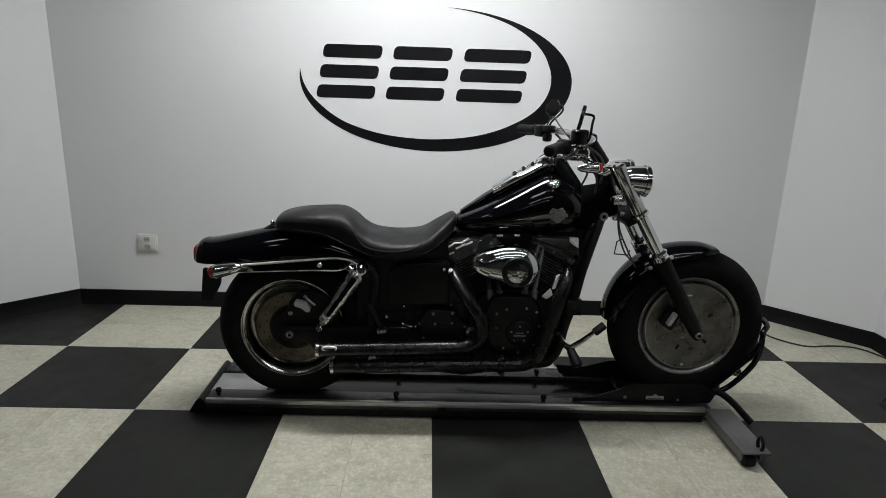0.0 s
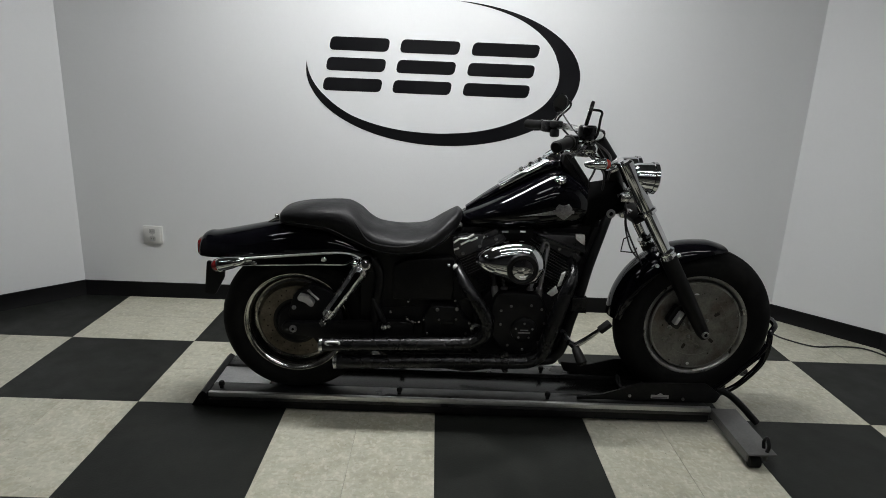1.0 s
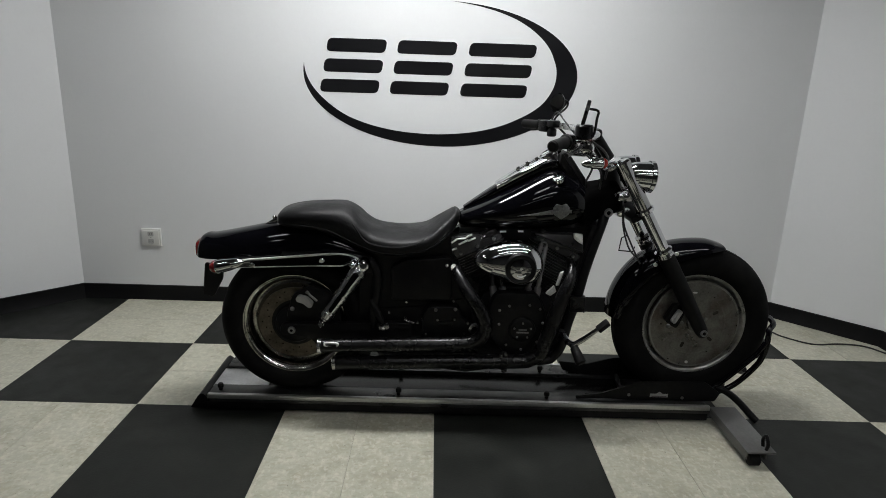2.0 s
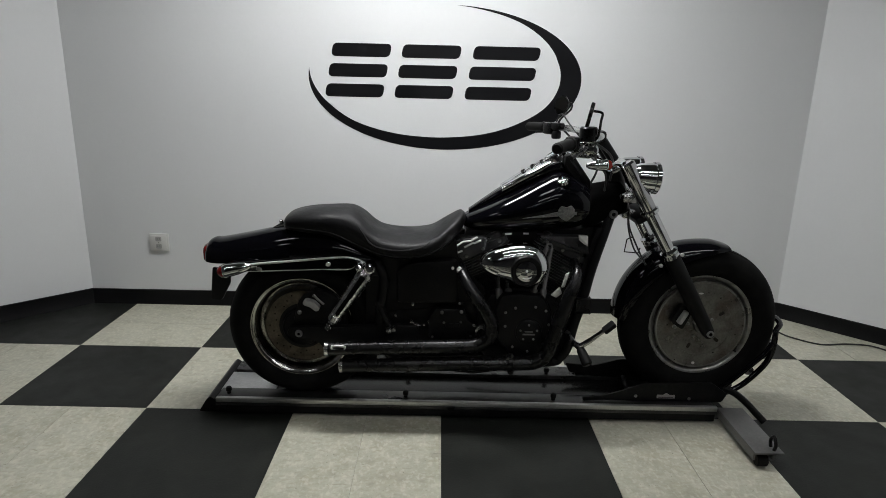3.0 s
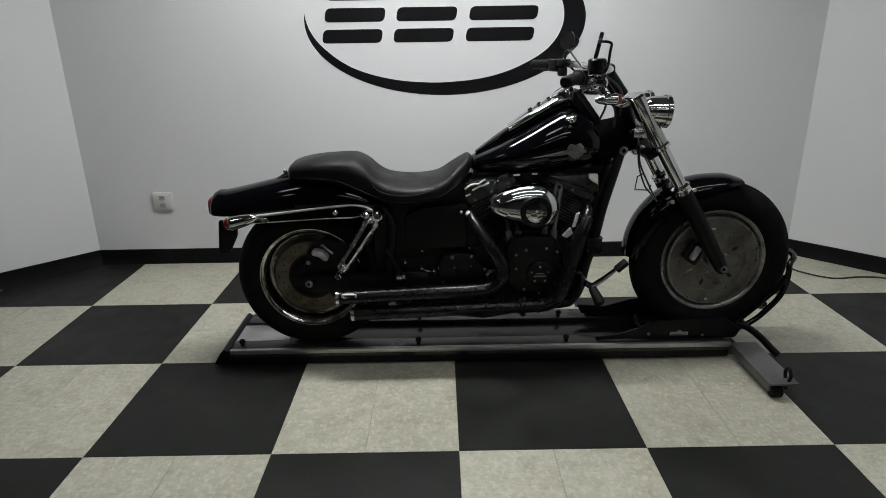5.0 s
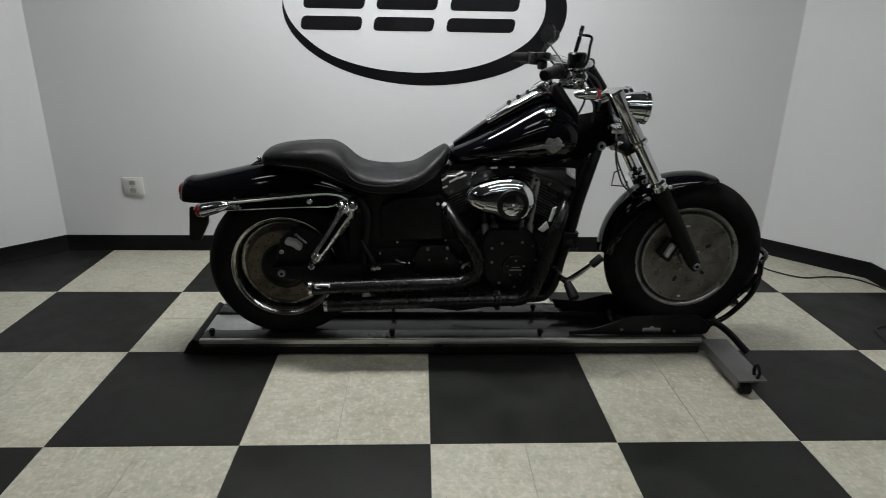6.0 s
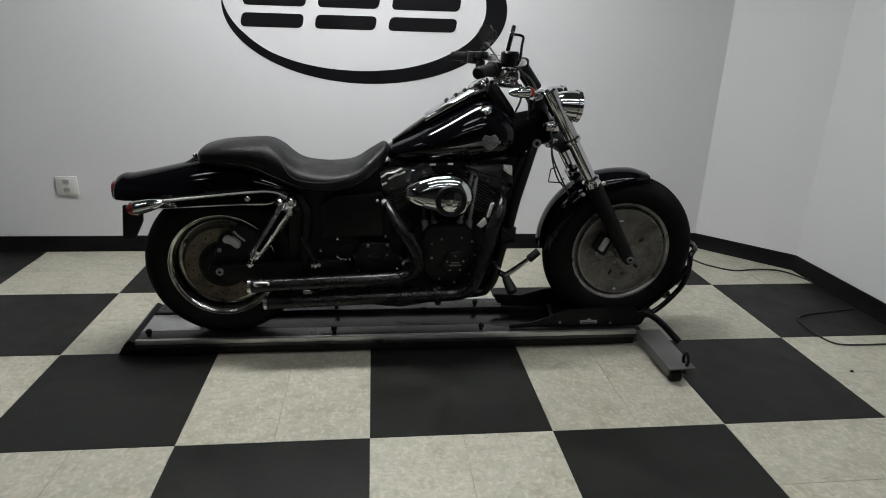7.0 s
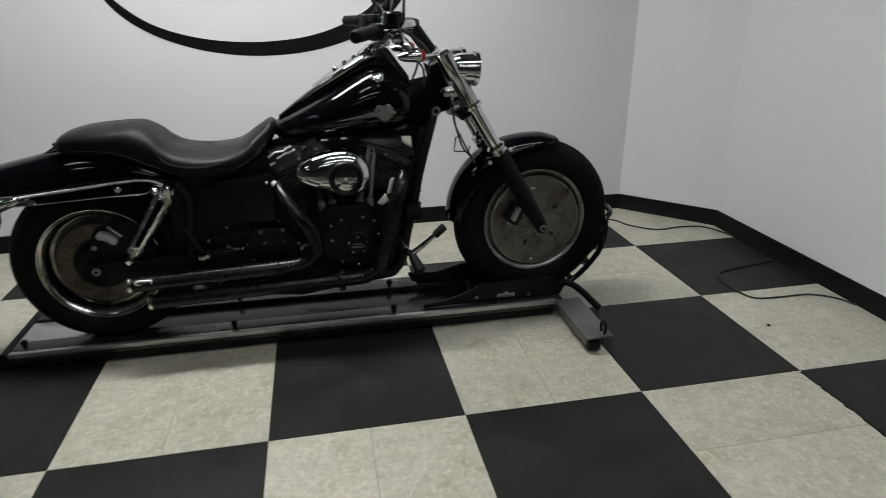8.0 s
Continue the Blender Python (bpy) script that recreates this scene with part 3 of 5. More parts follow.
def wheel(name, x, z, width, r_bead, r_out, rim_w, rotor_r, label, drilled, barrel):
    o = B(x, 0, z)
    h = rim_w / 2
    bm = bmesh.new()
    # dished centre with hub
    lathe(bm, [(0.0, 0.055), (0.026, 0.055), (0.03, 0.050), (0.033, 0.020), (0.07, 0.014), (0.12, 0.030), (r_bead - 0.05, 0.030), (r_bead - 0.03, 0.0225), (r_bead - 0.014, 0.0225),
               (r_bead - 0.014, -0.0225), (0.12, -0.024), (0.07, -0.014), (0.033, -0.02), (0.03, -0.05), (0.0, -0.055)], o, NEAR, 64)
    w = part(name, bm, M_CAST_REAR if drilled else M_CAST, bike, label)
    bm = bmesh.new()
    half = [(r_bead - 0.004, h * 0.7), (r_bead + 0.011, h - 0.004), (r_bead + 0.008, h + 0.003), (r_bead + 0.001, h + 0.002), (r_bead - 0.005, h - 0.003), (r_bead - 0.013, h - 0.014),
            (r_bead - barrel * 0.55, max(0.027, h - 0.026)), (r_bead - barrel * 0.72, 0.025), (r_bead - barrel, 0.027)]
    lathe(bm, [(r, -v) for r, v in reversed(half)] + half, o, NEAR, 72, closed=True)
    part("rim", bm, M_RIM if drilled else M_RIM_FRONT, w, "polished alloy rim with road grime")
    bm = bmesh.new()
    lathe(bm, tyre_profile(width, r_bead + 0.004, r_out), o, NEAR, 80, closed=True)
    part("tyre", bm, M_TYRE, w, "worn black rubber tyre")
    bm = bmesh.new()
    lathe(bm, [(rotor_r - 0.055, 0.044), (rotor_r, 0.044), (rotor_r, 0.049), (rotor_r - 0.055, 0.049)], o, NEAR, 64, closed=True)
    if not drilled:
        lathe(bm, [(0.03, 0.038), (rotor_r - 0.05, 0.043), (rotor_r - 0.05, 0.047), (0.03, 0.046)], o, NEAR, 48, closed=True)
    part("brake_disc", bm, M_ROTOR if drilled else M_CAST, w, "brown-stained steel brake disc")
    if not drilled:
        bm = bmesh.new()
        lathe(bm, [(rotor_r + 0.001, 0.040), (rotor_r + 0.005, 0.045), (rotor_r + 0.003, 0.0505), (rotor_r - 0.003, 0.0505)], o, NEAR, 64, closed=True)
        part("disc_edge", bm, M_RIM_FRONT, w, "raised, paler disc edge")
    else:
        bm = bmesh.new()
        lathe(bm, [(0, 0.078), (0.060, 0.078), (0.075, 0.070), (0.079, 0.056), (0.085, 0.050), (rotor_r - 0.052, 0.0495), (rotor_r - 0.052, 0.044)], o, NEAR, 40)
        part("hub_cover", bm, M_ENGINE, w, "black hub cover")
    # flat near-black discs paint the shade inside the drilled holes
    bm = bmesh.new()
    lathe(bm, [(0, 0.0004), (0.0030, 0.0003), (0.0030, -0.001)], (0, 0, 0), NEAR, 8)
    hole = part("vent_hole", bm, M_HOLE, w)
    for k in range(30):
        a = 2 * math.pi * k / 30
        rr = rotor_r - 0.015 - 0.012 * (k % 3) if drilled else rotor_r - 0.006 - 0.040 * (k % 2)
        if not drilled and k % 5:
            continue
        ob = hole if k == 0 else new("vent_hole", hole.data)
        ob.parent = w
        ob.location = o + Vector((rr * math.cos(a), -0.0492, rr * math.sin(a)))
    for k in range(5):
        a = 2 * math.pi * k / 5 + 0.5
        p = (x + 0.052 * math.cos(a), 0.047, z + 0.052 * math.sin(a))
        bolt(w, *p, r=0.007, h=0.006)
    # two bright ellipses painted in for spots of light on the plain face
    for dx, dz, ra, rb in (() if drilled else ((-0.014, 0.138, 0.010, 0.0035), (-0.010, -0.168, 0.007, 0.006))):
        bm = bmesh.new()
        prism(bm, [(ra * math.cos(k * 0.45), rb * math.sin(k * 0.45)) for k in range(14)], 0.002, Matrix.Translation(o + Vector((dx, -0.0485, dz))) @ FLAT)
        part("rivet", bm, M_BRIGHT, w, "bright spot painted on the wheel face")
    # slots in the dished centre, dark plates painted with the shade inside
    for k in range(0 if drilled else 5):
        a = 2 * math.pi * k / 5 + 0.55
        bm = bmesh.new()
        m = Matrix.Translation(o + Vector((0.098 * math.cos(a), -0.0462, 0.098 * math.sin(a)))) @ Matrix.Rotation(-a, 4, "Y") @ FLAT
        prism(bm, rounded([(-0.012, -0.0065), (0.012, -0.0065), (0.012, 0.0065), (-0.012, 0.0065)], 0.006, 4), 0.001, m)
        part("slot", bm, M_SLOT, w)
    return w


RX, RZ, FX, FZ = -0.570, 0.362, 1.059, 0.388
rear_wheel = wheel("rear_wheel", RX, RZ, 0.172, 0.198, 0.305, 0.135, 0.148, "cast disc rear wheel with a polished rim", True, 0.036)
front_wheel = wheel("front_wheel", FX, FZ, 0.132, 0.206, 0.328, 0.092, 0.184, "cast disc front wheel, dusty grey-brown", False, 0.016)

# frame
frame_bm = bmesh.new()
for s in (1, -1):
    tube(frame_bm, [B(0.660, s * 0.045, 0.90), B(0.624, s * 0.075, 0.80), B(0.574, s * 0.098, 0.635), B(0.548, s * 0.105, 0.51), B(0.520, s * 0.105, 0.40),
                    B(0.503, s * 0.105, 0.31), B(0.475, s * 0.105, 0.262), B(0.42, s * 0.105, 0.240), B(0.10, s * 0.105, 0.228), B(-0.15, s * 0.11, 0.235), B(-0.24, s * 0.115, 0.31),
                    B(-0.25, s * 0.115, 0.45), B(-0.24, s * 0.11, 0.60), B(-0.32, s * 0.105, 0.66), B(-0.60, s * 0.10, 0.655)], 0.019, 12, 5)
tube(frame_bm, [B(0.60, 0, 0.93), B(0.30, 0, 0.82), B(0.0, 0, 0.71), B(-0.25, 0, 0.64)], 0.028, 12, 5)
rod(frame_bm, B(0.648, 0, 1.03), B(0.70, 0, 0.845), 0.035, 18, bevel=0.006)
part("frame", frame_bm, M_FRAMEBLACK, bike, "gloss black tubular steel frame")
NECK = [(0.538, 0.82, 0.88, 0.935, 0.100), (0.550, 0.795, 0.88, 0.945, 0.108), (0.585, 0.80, 0.885, 0.955, 0.098), (0.63, 0.822, 0.90, 0.965, 0.085), (0.672, 0.835, 0.91, 0.975, 0.070), (0.705, 0.855, 0.895, 0.935, 0.05)]
bm = bmesh.new()
bridge(bm, [ring_section(x, a, b, c, w, 3.2, 28) for x, a, b, c, w in smooth_table(NECK, 4)])
part("neck_cover", bm, M_HOLE, bike, "black steering neck cover")
bm = bmesh.new()
lathe(bm, [(0.008, 0.004), (0.009, 0.009), (0.015, 0.008), (0.017, 0.004), (0.017, -0.02)], B(0.645, 0.082, 0.853), NEAR, 20)
part("neck_lock", bm, M_FIN, bike)
bm = bmesh.new()
prism(bm, rounded([(0.465, 0.25), (0.505, 0.25), (0.536, 0.40), (0.572, 0.55), (0.602, 0.68), (0.641, 0.80), (0.585, 0.80), (0.545, 0.66), (0.505, 0.42)], 0.008), 0.17, flat_on_side(-0.085), bevel=0.006)
part("downtube_cover", bm, M_ENGINE, bike, "black downtube cover")
bm = bmesh.new()
box(bm, B(0.515, 0.115, 0.465), B(0.572, 0.135, 0.525), 0.004)
part("frame_clamp", bm, M_MATTE, bike)

# swingarm
for s in (1, -1):
    bm = bmesh.new()
    prism(bm, rounded([(-0.615, 0.342), (-0.615, 0.384), (-0.50, 0.388), (-0.20, 0.40), (-0.10, 0.40), (-0.10, 0.32), (-0.30, 0.31), (-0.50, 0.33)], 0.02), 0.028,
          flat_on_side(0.102 if s == 1 else -0.13), bevel=0.005)
    part("swingarm", bm, M_ENGINE, bike)
bm = bmesh.new()
lathe(bm, [(0, 0.002), (0.006, 0.002), (0.0065, 0.010), (0.012, 0.010), (0.013, 0.007), (0.015, 0.004), (0.015, 0)], B(RX, 0.13, RZ), NEAR, 20)
part("axle_nut", bm, M_FIN, bike)
bm = bmesh.new()
lathe(bm, [(0, 0.0085), (0.0055, 0.0085), (0.0058, 0.002)], B(RX, 0.13, RZ), NEAR, 14)
part("axle_bore", bm, M_HOLE, bike)
bolt(bike, RX - 0.004, 0.086, RZ + 0.072, 0.009, 0.006, 1, M_FIN)
bm = bmesh.new()
lathe(bm, [(0.012, 0.05), (0.105, 0.05), (0.118, 0.056), (0.118, 0.085), (0.105, 0.088), (0.10, 0.07), (0.012, 0.07)], B(RX, -0.13, RZ), NEAR, 48, closed=True)
part("belt_pulley", bm, M_ENGINE, bike)
# rear caliper
bm = bmesh.new()
prism(bm, rounded([(-0.556, 0.484), (-0.546, 0.495), (-0.514, 0.488), (-0.490, 0.465), (-0.494, 0.449), (-0.507, 0.447), (-0.527, 0.464), (-0.552, 0.471)], 0.007), 0.034, flat_on_side(0.08), bevel=0.004)
cal = part("rear_caliper", bm, M_CALIPER, bike, "grey rear brake caliper")
bm = bmesh.new()
tube(bm, [B(-0.514, 0.11, 0.508), B(-0.510, 0.11, 0.514), B(-0.500, 0.11, 0.501), B(-0.473, 0.11, 0.477)], 0.0045, 8, 4)
part("bleed_screw", bm, M_BOLT, cal)
bm = bmesh.new()
prism(bm, rounded([(-0.60, 0.395), (-0.575, 0.49), (-0.50, 0.53), (-0.42, 0.50), (-0.385, 0.40), (-0.40, 0.27), (-0.46, 0.25), (-0.52, 0.33)], 0.02), 0.03, flat_on_side(0.055), bevel=0.004)
part("caliper_bracket", bm, M_ENGINE, bike)

# rear fender
FEND = [(-0.940, 0.640, 0.688, 0.060), (-0.930, 0.634, 0.706, 0.078), (-0.912, 0.632, 0.7145, 0.086), (-0.885, 0.632, 0.7155, 0.094), (-0.82, 0.634, 0.728, 0.102), (-0.72, 0.632, 0.750, 0.106),
        (-0.62, 0.640, 0.772, 0.108), (-0.52, 0.646, 0.782, 0.108), (-0.42, 0.648, 0.775, 0.108), (-0.34, 0.640, 0.745, 0.106), (-0.27, 0.63, 0.70, 0.10)]
bm = bmesh.new()
rings = []
for x, zb, zt, w in smooth_table(FEND, 4):
    outer, inner = [], []
    for k in range(25):
        a = math.pi * k / 24
        c, s = math.cos(a), math.sin(a)
        vv, zz = math.copysign(abs(c) ** 0.85, c), s ** 0.86
        outer.append(B(x, w * vv, zb + (zt - zb) * zz))
        inner.append(B(x, (w - 0.006) * vv, zb + (zt - zb - 0.006) * zz))
    rings.append(outer + inner[::-1])
bridge(bm, rings)
rear_fender = part("rear_fender", bm, M_PAINT, bike, "gloss black bobbed rear fender")
for s in (1, -1):
    bm = bmesh.new()
    prism(bm, rounded([(-0.872, 0.606), (-0.866, 0.627), (-0.752, 0.640), (-0.603, 0.656), (-0.476, 0.669), (-0.390, 0.676), (-0.335, 0.671), (-0.300, 0.656), (-0.275, 0.632),
                       (-0.335, 0.640), (-0.375, 0.625), (-0.476, 0.624), (-0.604, 0.618), (-0.754, 0.610)], 0.008, 3), 0.016, flat_on_side(0.112 if s == 1 else -0.128), bevel=0.005)
    strut = part("fender_strut", bm, M_CHROME, bike, "chrome fender strut")
    bm = bmesh.new()
    prism(bm, rounded([(-0.720, 0.6165), (-0.720, 0.6365), (-0.603, 0.6500), (-0.476, 0.6630), (-0.390, 0.6700), (-0.345, 0.6660), (-0.335, 0.6520), (-0.380, 0.6310), (-0.476, 0.6300), (-0.604, 0.6240)], 0.004, 2), 0.0015, flat_on_side(0.1278 if s == 1 else -0.1298))
    part("strut_inset", bm, M_HOLE, strut)
    # bright lines painted along the edges where the chrome highlight runs
    for line, r in (([(-0.860, 0.629), (-0.752, 0.641), (-0.603, 0.656), (-0.476, 0.669), (-0.390, 0.675), (-0.340, 0.669), (-0.310, 0.655)], 0.0036),
                    ([(-0.850, 0.609), (-0.754, 0.612), (-0.604, 0.619), (-0.476, 0.625), (-0.380, 0.626), (-0.340, 0.642)], 0.0022)):
        bm = bmesh.new()
        tube(bm, [B(x, s * 0.126, z) for x, z in line], r, 10, 4)
        part("strut_rim", bm, M_BRIGHT, strut, "bright line for the strut's chrome highlight")
    for bx, bz in ((-0.711, 0.624), (-0.448, 0.648)):
        bolt(strut, bx, s * 0.128, bz, 0.011, 0.009, s, M_CHROME)
# tail light and number plate bracket
bm = bmesh.new()
rings = []
for x, k in ((-0.910, 0.85), (-0.936, 0.90), (-0.948, 0.80), (-0.953, 0.48)):
    rings.append(ring_section(x, 0.657 - 0.044 * k, 0.657, 0.657 + 0.040 * k, 0.066 * k, 3.2, 24))
bridge(bm, rings)
part("tail_light", bm, M_RED, bike, "dark red tail light lens")
bm = bmesh.new()
prism(bm, rounded([(-0.91, 0.61), (-0.915, 0.555), (-0.925, 0.478), (-0.882, 0.474), (-0.845, 0.545), (-0.84, 0.60)], 0.008), 0.012, flat_on_side(0.06), bevel=0.002)
part("plate_bracket", bm, M_FRAMEBLACK, bike, "black number plate bracket")


def bullet(name, base, tip, r, label, lens_mat, lens_at_tip=True, parent=None):
    """A bullet-shaped chrome lamp from base to tip, with the lens on the tip."""
    a, b = Vector(base), Vector(tip)
    d = b - a
    length = d.length
    bm = bmesh.new()
    lathe(bm, [(0, 0), (r * 0.35, length * 0.03), (r * 0.66, length * 0.16), (r * 0.88, length * 0.40), (r, length * 0.68), (r * 1.03, length * 0.72), (r * 1.03, length * 0.80),
               (r * 0.97, length * 0.82), (0.0, length * 0.80)], a, d, 24)
    ob = part(name, bm, M_CHROME, parent or bike, label)
    bm = bmesh.new()
    lathe(bm, [(r * 0.95, length * 0.805), (r * 0.90, length * 0.90), (r * 0.6, length * 0.98), (0, length)], a, d, 24)
    part("lens", bm, lens_mat, ob)
    return ob


for s in (1, -1):
    bullet("rear_turn_signal", B(-0.733, s * 0.16, 0.645), B(-0.858, s * 0.165, 0.618), 0.026, "chrome bullet turn signal with a red lens", M_RED)
    bm = bmesh.new()
    rod(bm, B(-0.79, s * 0.10, 0.625), B(-0.79, s * 0.16, 0.632), 0.010, 12)
    part("signal_stalk", bm, M_CHROME, bike)

# shocks
for s in (1, -1):
    top, low = B(-0.287, s * 0.145, 0.643), B(-0.449, s * 0.145, 0.403)
    d = (low - top).normalized()
    bm = bmesh.new()
    tube(bm, [top + d * 0.012, top + d * 0.03, top + d * 0.12, top + d * 0.238, top + d * 0.262, top + d * 0.266], [0.020, 0.032, 0.0305, 0.0235, 0.021, 0.015], 22, smooth_path=False)
    shock = part("rear_shock", bm, M_CHROME_DULL, bike, "chrome covered rear shock absorber")
    bm = bmesh.new()
    off = Vector((0.13, -s * 0.93, 0.33))
    off = (off - d * off.dot(d)).normalized() * 0.0235
    off2 = off * 0.78
    tube(bm, [top + d * 0.032 + off, top + d * 0.042 + off, top + d * 0.222 + off2, top + d * 0.234 + off2], [0.005, 0.0130, 0.0095, 0.004], 12, smooth_path=False)
    part("shock_slot", bm, M_HOLE, shock, "dark slot in the chrome cover")
    bm = bmesh.new()
    tube(bm, [top + d * 0.250, top + d * 0.280], [0.015, 0.013], 16, smooth_path=False)
    part("shock_rod", bm, M_CHROME_DULL, shock)
    bm = bmesh.new()
    tube(bm, [top + d * 0.236, top + d * 0.240, top + d * 0.262, top + d * 0.268], [0.0225, 0.0255, 0.0245, 0.019], 20, smooth_path=False)
    part("shock_foot", bm, M_CHROME_DULL, shock, "bright lower collar")
    for p, rr in ((top, 0.024), (low, 0.015)):
        bm = bmesh.new()
        lathe(bm, [(0, 0.034), (rr * 0.45, 0.034), (rr * 0.55, 0.028), (rr * 0.8, 0.026), (rr, 0.018), (rr, -0.018), (0, -0.018)], p, (0, -s, 0), 20)
        part("shock_eye", bm, M_CHROME, shock)
    for bx, bz, rr in ((-0.328, 0.642, 0.016), (-0.283, 0.642, 0.022)):
        bm = bmesh.new()
        lathe(bm, [(0, 0.018), (rr * 0.5, 0.015), (rr * 0.85, 0.008), (rr, 0.0), (rr, -0.03)], B(bx, s * 0.158, bz), (0, -s, 0), 20)
        part("cap_nut", bm, M_CHROME, shock, "domed chrome cap nut")
    bm = bmesh.new()
    box(bm, B(-0.31, s * 0.118, 0.60), B(-0.245, s * 0.105, 0.66), 0.006)
    part("shock_mount", bm, M_FRAMEBLACK, shock)

# seat
SEAT = [(-0.628, 0.772, 0.784, 0.796, 0.045), (-0.625, 0.767, 0.787, 0.808, 0.070), (-0.610, 0.763, 0.790, 0.822, 0.096), (-0.578, 0.759, 0.793, 0.833, 0.112), (-0.524, 0.752, 0.794, 0.843, 0.122),
        (-0.46, 0.746, 0.792, 0.848, 0.128), (-0.39, 0.718, 0.780, 0.851, 0.132), (-0.355, 0.702, 0.765, 0.843, 0.137), (-0.322, 0.690, 0.750, 0.822, 0.143), (-0.288, 0.680, 0.730, 0.789, 0.150),
        (-0.245, 0.670, 0.715, 0.764, 0.160), (-0.165, 0.664, 0.708, 0.752, 0.168), (-0.085, 0.676, 0.716, 0.757, 0.165), (-0.042, 0.688, 0.728, 0.772, 0.152), (-0.004, 0.708, 0.748, 0.799, 0.136),
        (0.035, 0.738, 0.778, 0.826, 0.105), (0.060, 0.768, 0.802, 0.840, 0.078), (0.076, 0.800, 0.815, 0.832, 0.050)]
bm = bmesh.new()
rings = []
for x, zl_, zm, zt, w in smooth_table(SEAT, 4):
    rings.append(ring_section(x, zl_, zm, zt, w, 2.9, 40))
bridge(bm, rings)
seat = part("seat", bm, M_SEAT, bike, "black vinyl two-up saddle", sharp=60)
bm = bmesh.new()
tube(bm, [B(-0.595, 0.106, 0.782), B(-0.524, 0.123, 0.780), B(-0.43, 0.130, 0.768), B(-0.34, 0.141, 0.730), B(-0.25, 0.159, 0.698), B(-0.16, 0.168, 0.690),
          B(-0.07, 0.161, 0.702), B(0.0, 0.133, 0.735), B(0.045, 0.094, 0.775)], 0.0022, 6, 6)
part("seat_seam", bm, M_SEAT, seat)
WELT = [(-0.335, 0.800), (-0.312, 0.770), (-0.292, 0.742), (-0.262, 0.724), (-0.205, 0.715), (-0.140, 0.717), (-0.085, 0.731), (-0.060, 0.748)]


def on_seat(x, z):
    """The point of the saddle's near side at x and z."""
    rows = sorted(SEAT)
    low, mid_z, top_z, wide = (interp(x, rows, c) for c in (1, 2, 3, 4))
    h = (top_z - mid_z) if z >= mid_z else (mid_z - low)
    return B(x, wide * max(0.0, 1 - abs((z - mid_z) / h) ** 2.9) ** (1 / 2.9), z)


bm = bmesh.new()
tube(bm, [on_seat(x, z) for x, z in WELT], [0.001, 0.003, 0.0045, 0.005, 0.005, 0.0045, 0.003, 0.001], 8, 6)
part("seat_welt", bm, M_SEAT, seat, "raised black welt round the rider's seat")
bm = bmesh.new()
prism(bm, [(-0.688, 0.757), (-0.628, 0.764), (-0.626, 0.784), (-0.655, 0.777)], 0.03, flat_on_side(-0.015), bevel=0.003)
split = len(bm.faces)
rod(bm, B(-0.648, 0, 0.774), B(-0.653, 0, 0.790), 0.008, 12, bevel=0.003)
part("seat_bolt", bm, M_FRAMEBLACK, bike, "seat bracket with a chrome screw", mat2=M_CHROME, split=split)

# fuel tank
TANK = [(0.062, 0.790, 0.806, 0.820, 0.030), (0.085, 0.778, 0.806, 0.836, 0.060), (0.13, 0.770, 0.815, 0.860, 0.090), (0.20, 0.765, 0.830, 0.898, 0.115),
        (0.28, 0.765, 0.845, 0.944, 0.130), (0.36, 0.768, 0.865, 0.990, 0.137), (0.42, 0.772, 0.878, 1.015, 0.136), (0.47, 0.780, 0.882, 1.008, 0.126),
        (0.525, 0.792, 0.880, 0.978, 0.116), (0.565, 0.815, 0.882, 0.942, 0.092), (0.588, 0.850, 0.885, 0.918, 0.050)]
bm = bmesh.new()
bridge(bm, [ring_section(x, a, b, c, w, 2.2, 44) for x, a, b, c, w in smooth_table(TANK, 5)])
tank = part("fuel_tank", bm, M_PAINT, bike, "gloss black teardrop fuel tank", sharp=60)
bm = bmesh.new()
CONS = [(0.09, 0.828, 0.850, 0.022), (0.18, 0.875, 0.915, 0.034), (0.27, 0.925, 0.974, 0.042), (0.35, 0.970, 1.022, 0.048), (0.42, 1.000, 1.056, 0.052), (0.455, 1.000, 1.058, 0.040)]
bridge(bm, [ring_section(x, a, (a + c) / 2, c, w, 3.2, 24) for x, a, c, w in smooth_table(CONS, 4)])
console = part("tank_console", bm, M_PAINT, tank, "black centre console")
bm = bmesh.new()
STRIP = [(0.215, 0.918, 0.948, 0.040), (0.30, 0.968, 1.002, 0.054), (0.36, 1.002, 1.037, 0.058), (0.395, 1.024, 1.053, 0.050)]
bridge(bm, [ring_section(x, a, (a + c) / 2, c, w, 3.0, 24) for x, a, c, w in smooth_table(STRIP, 4)])
part("console_trim", bm, M_CHROME, console, "chrome console trim")
up = Vector((-0.52, 0, 0.85)).normalized()
for kx, kz in ((0.30, 0.998), (0.335, 1.018), (0.37, 1.036)):
    bm = bmesh.new()
    lathe(bm, [(0, 0.014), (0.007, 0.014), (0.010, 0.010), (0.010, -0.006)], B(kx, 0.012, kz), up, 14)
    part("switch", bm, M_CHROME, console)
bm = bmesh.new()
lathe(bm, [(0, 0.022), (0.030, 0.022), (0.036, 0.026), (0.043, 0.022), (0.046, 0.010), (0.046, -0.02)], B(0.425, 0, 1.052), up, 30)
part("speedometer", bm, M_CHROME, console, "chrome-rimmed speedometer")
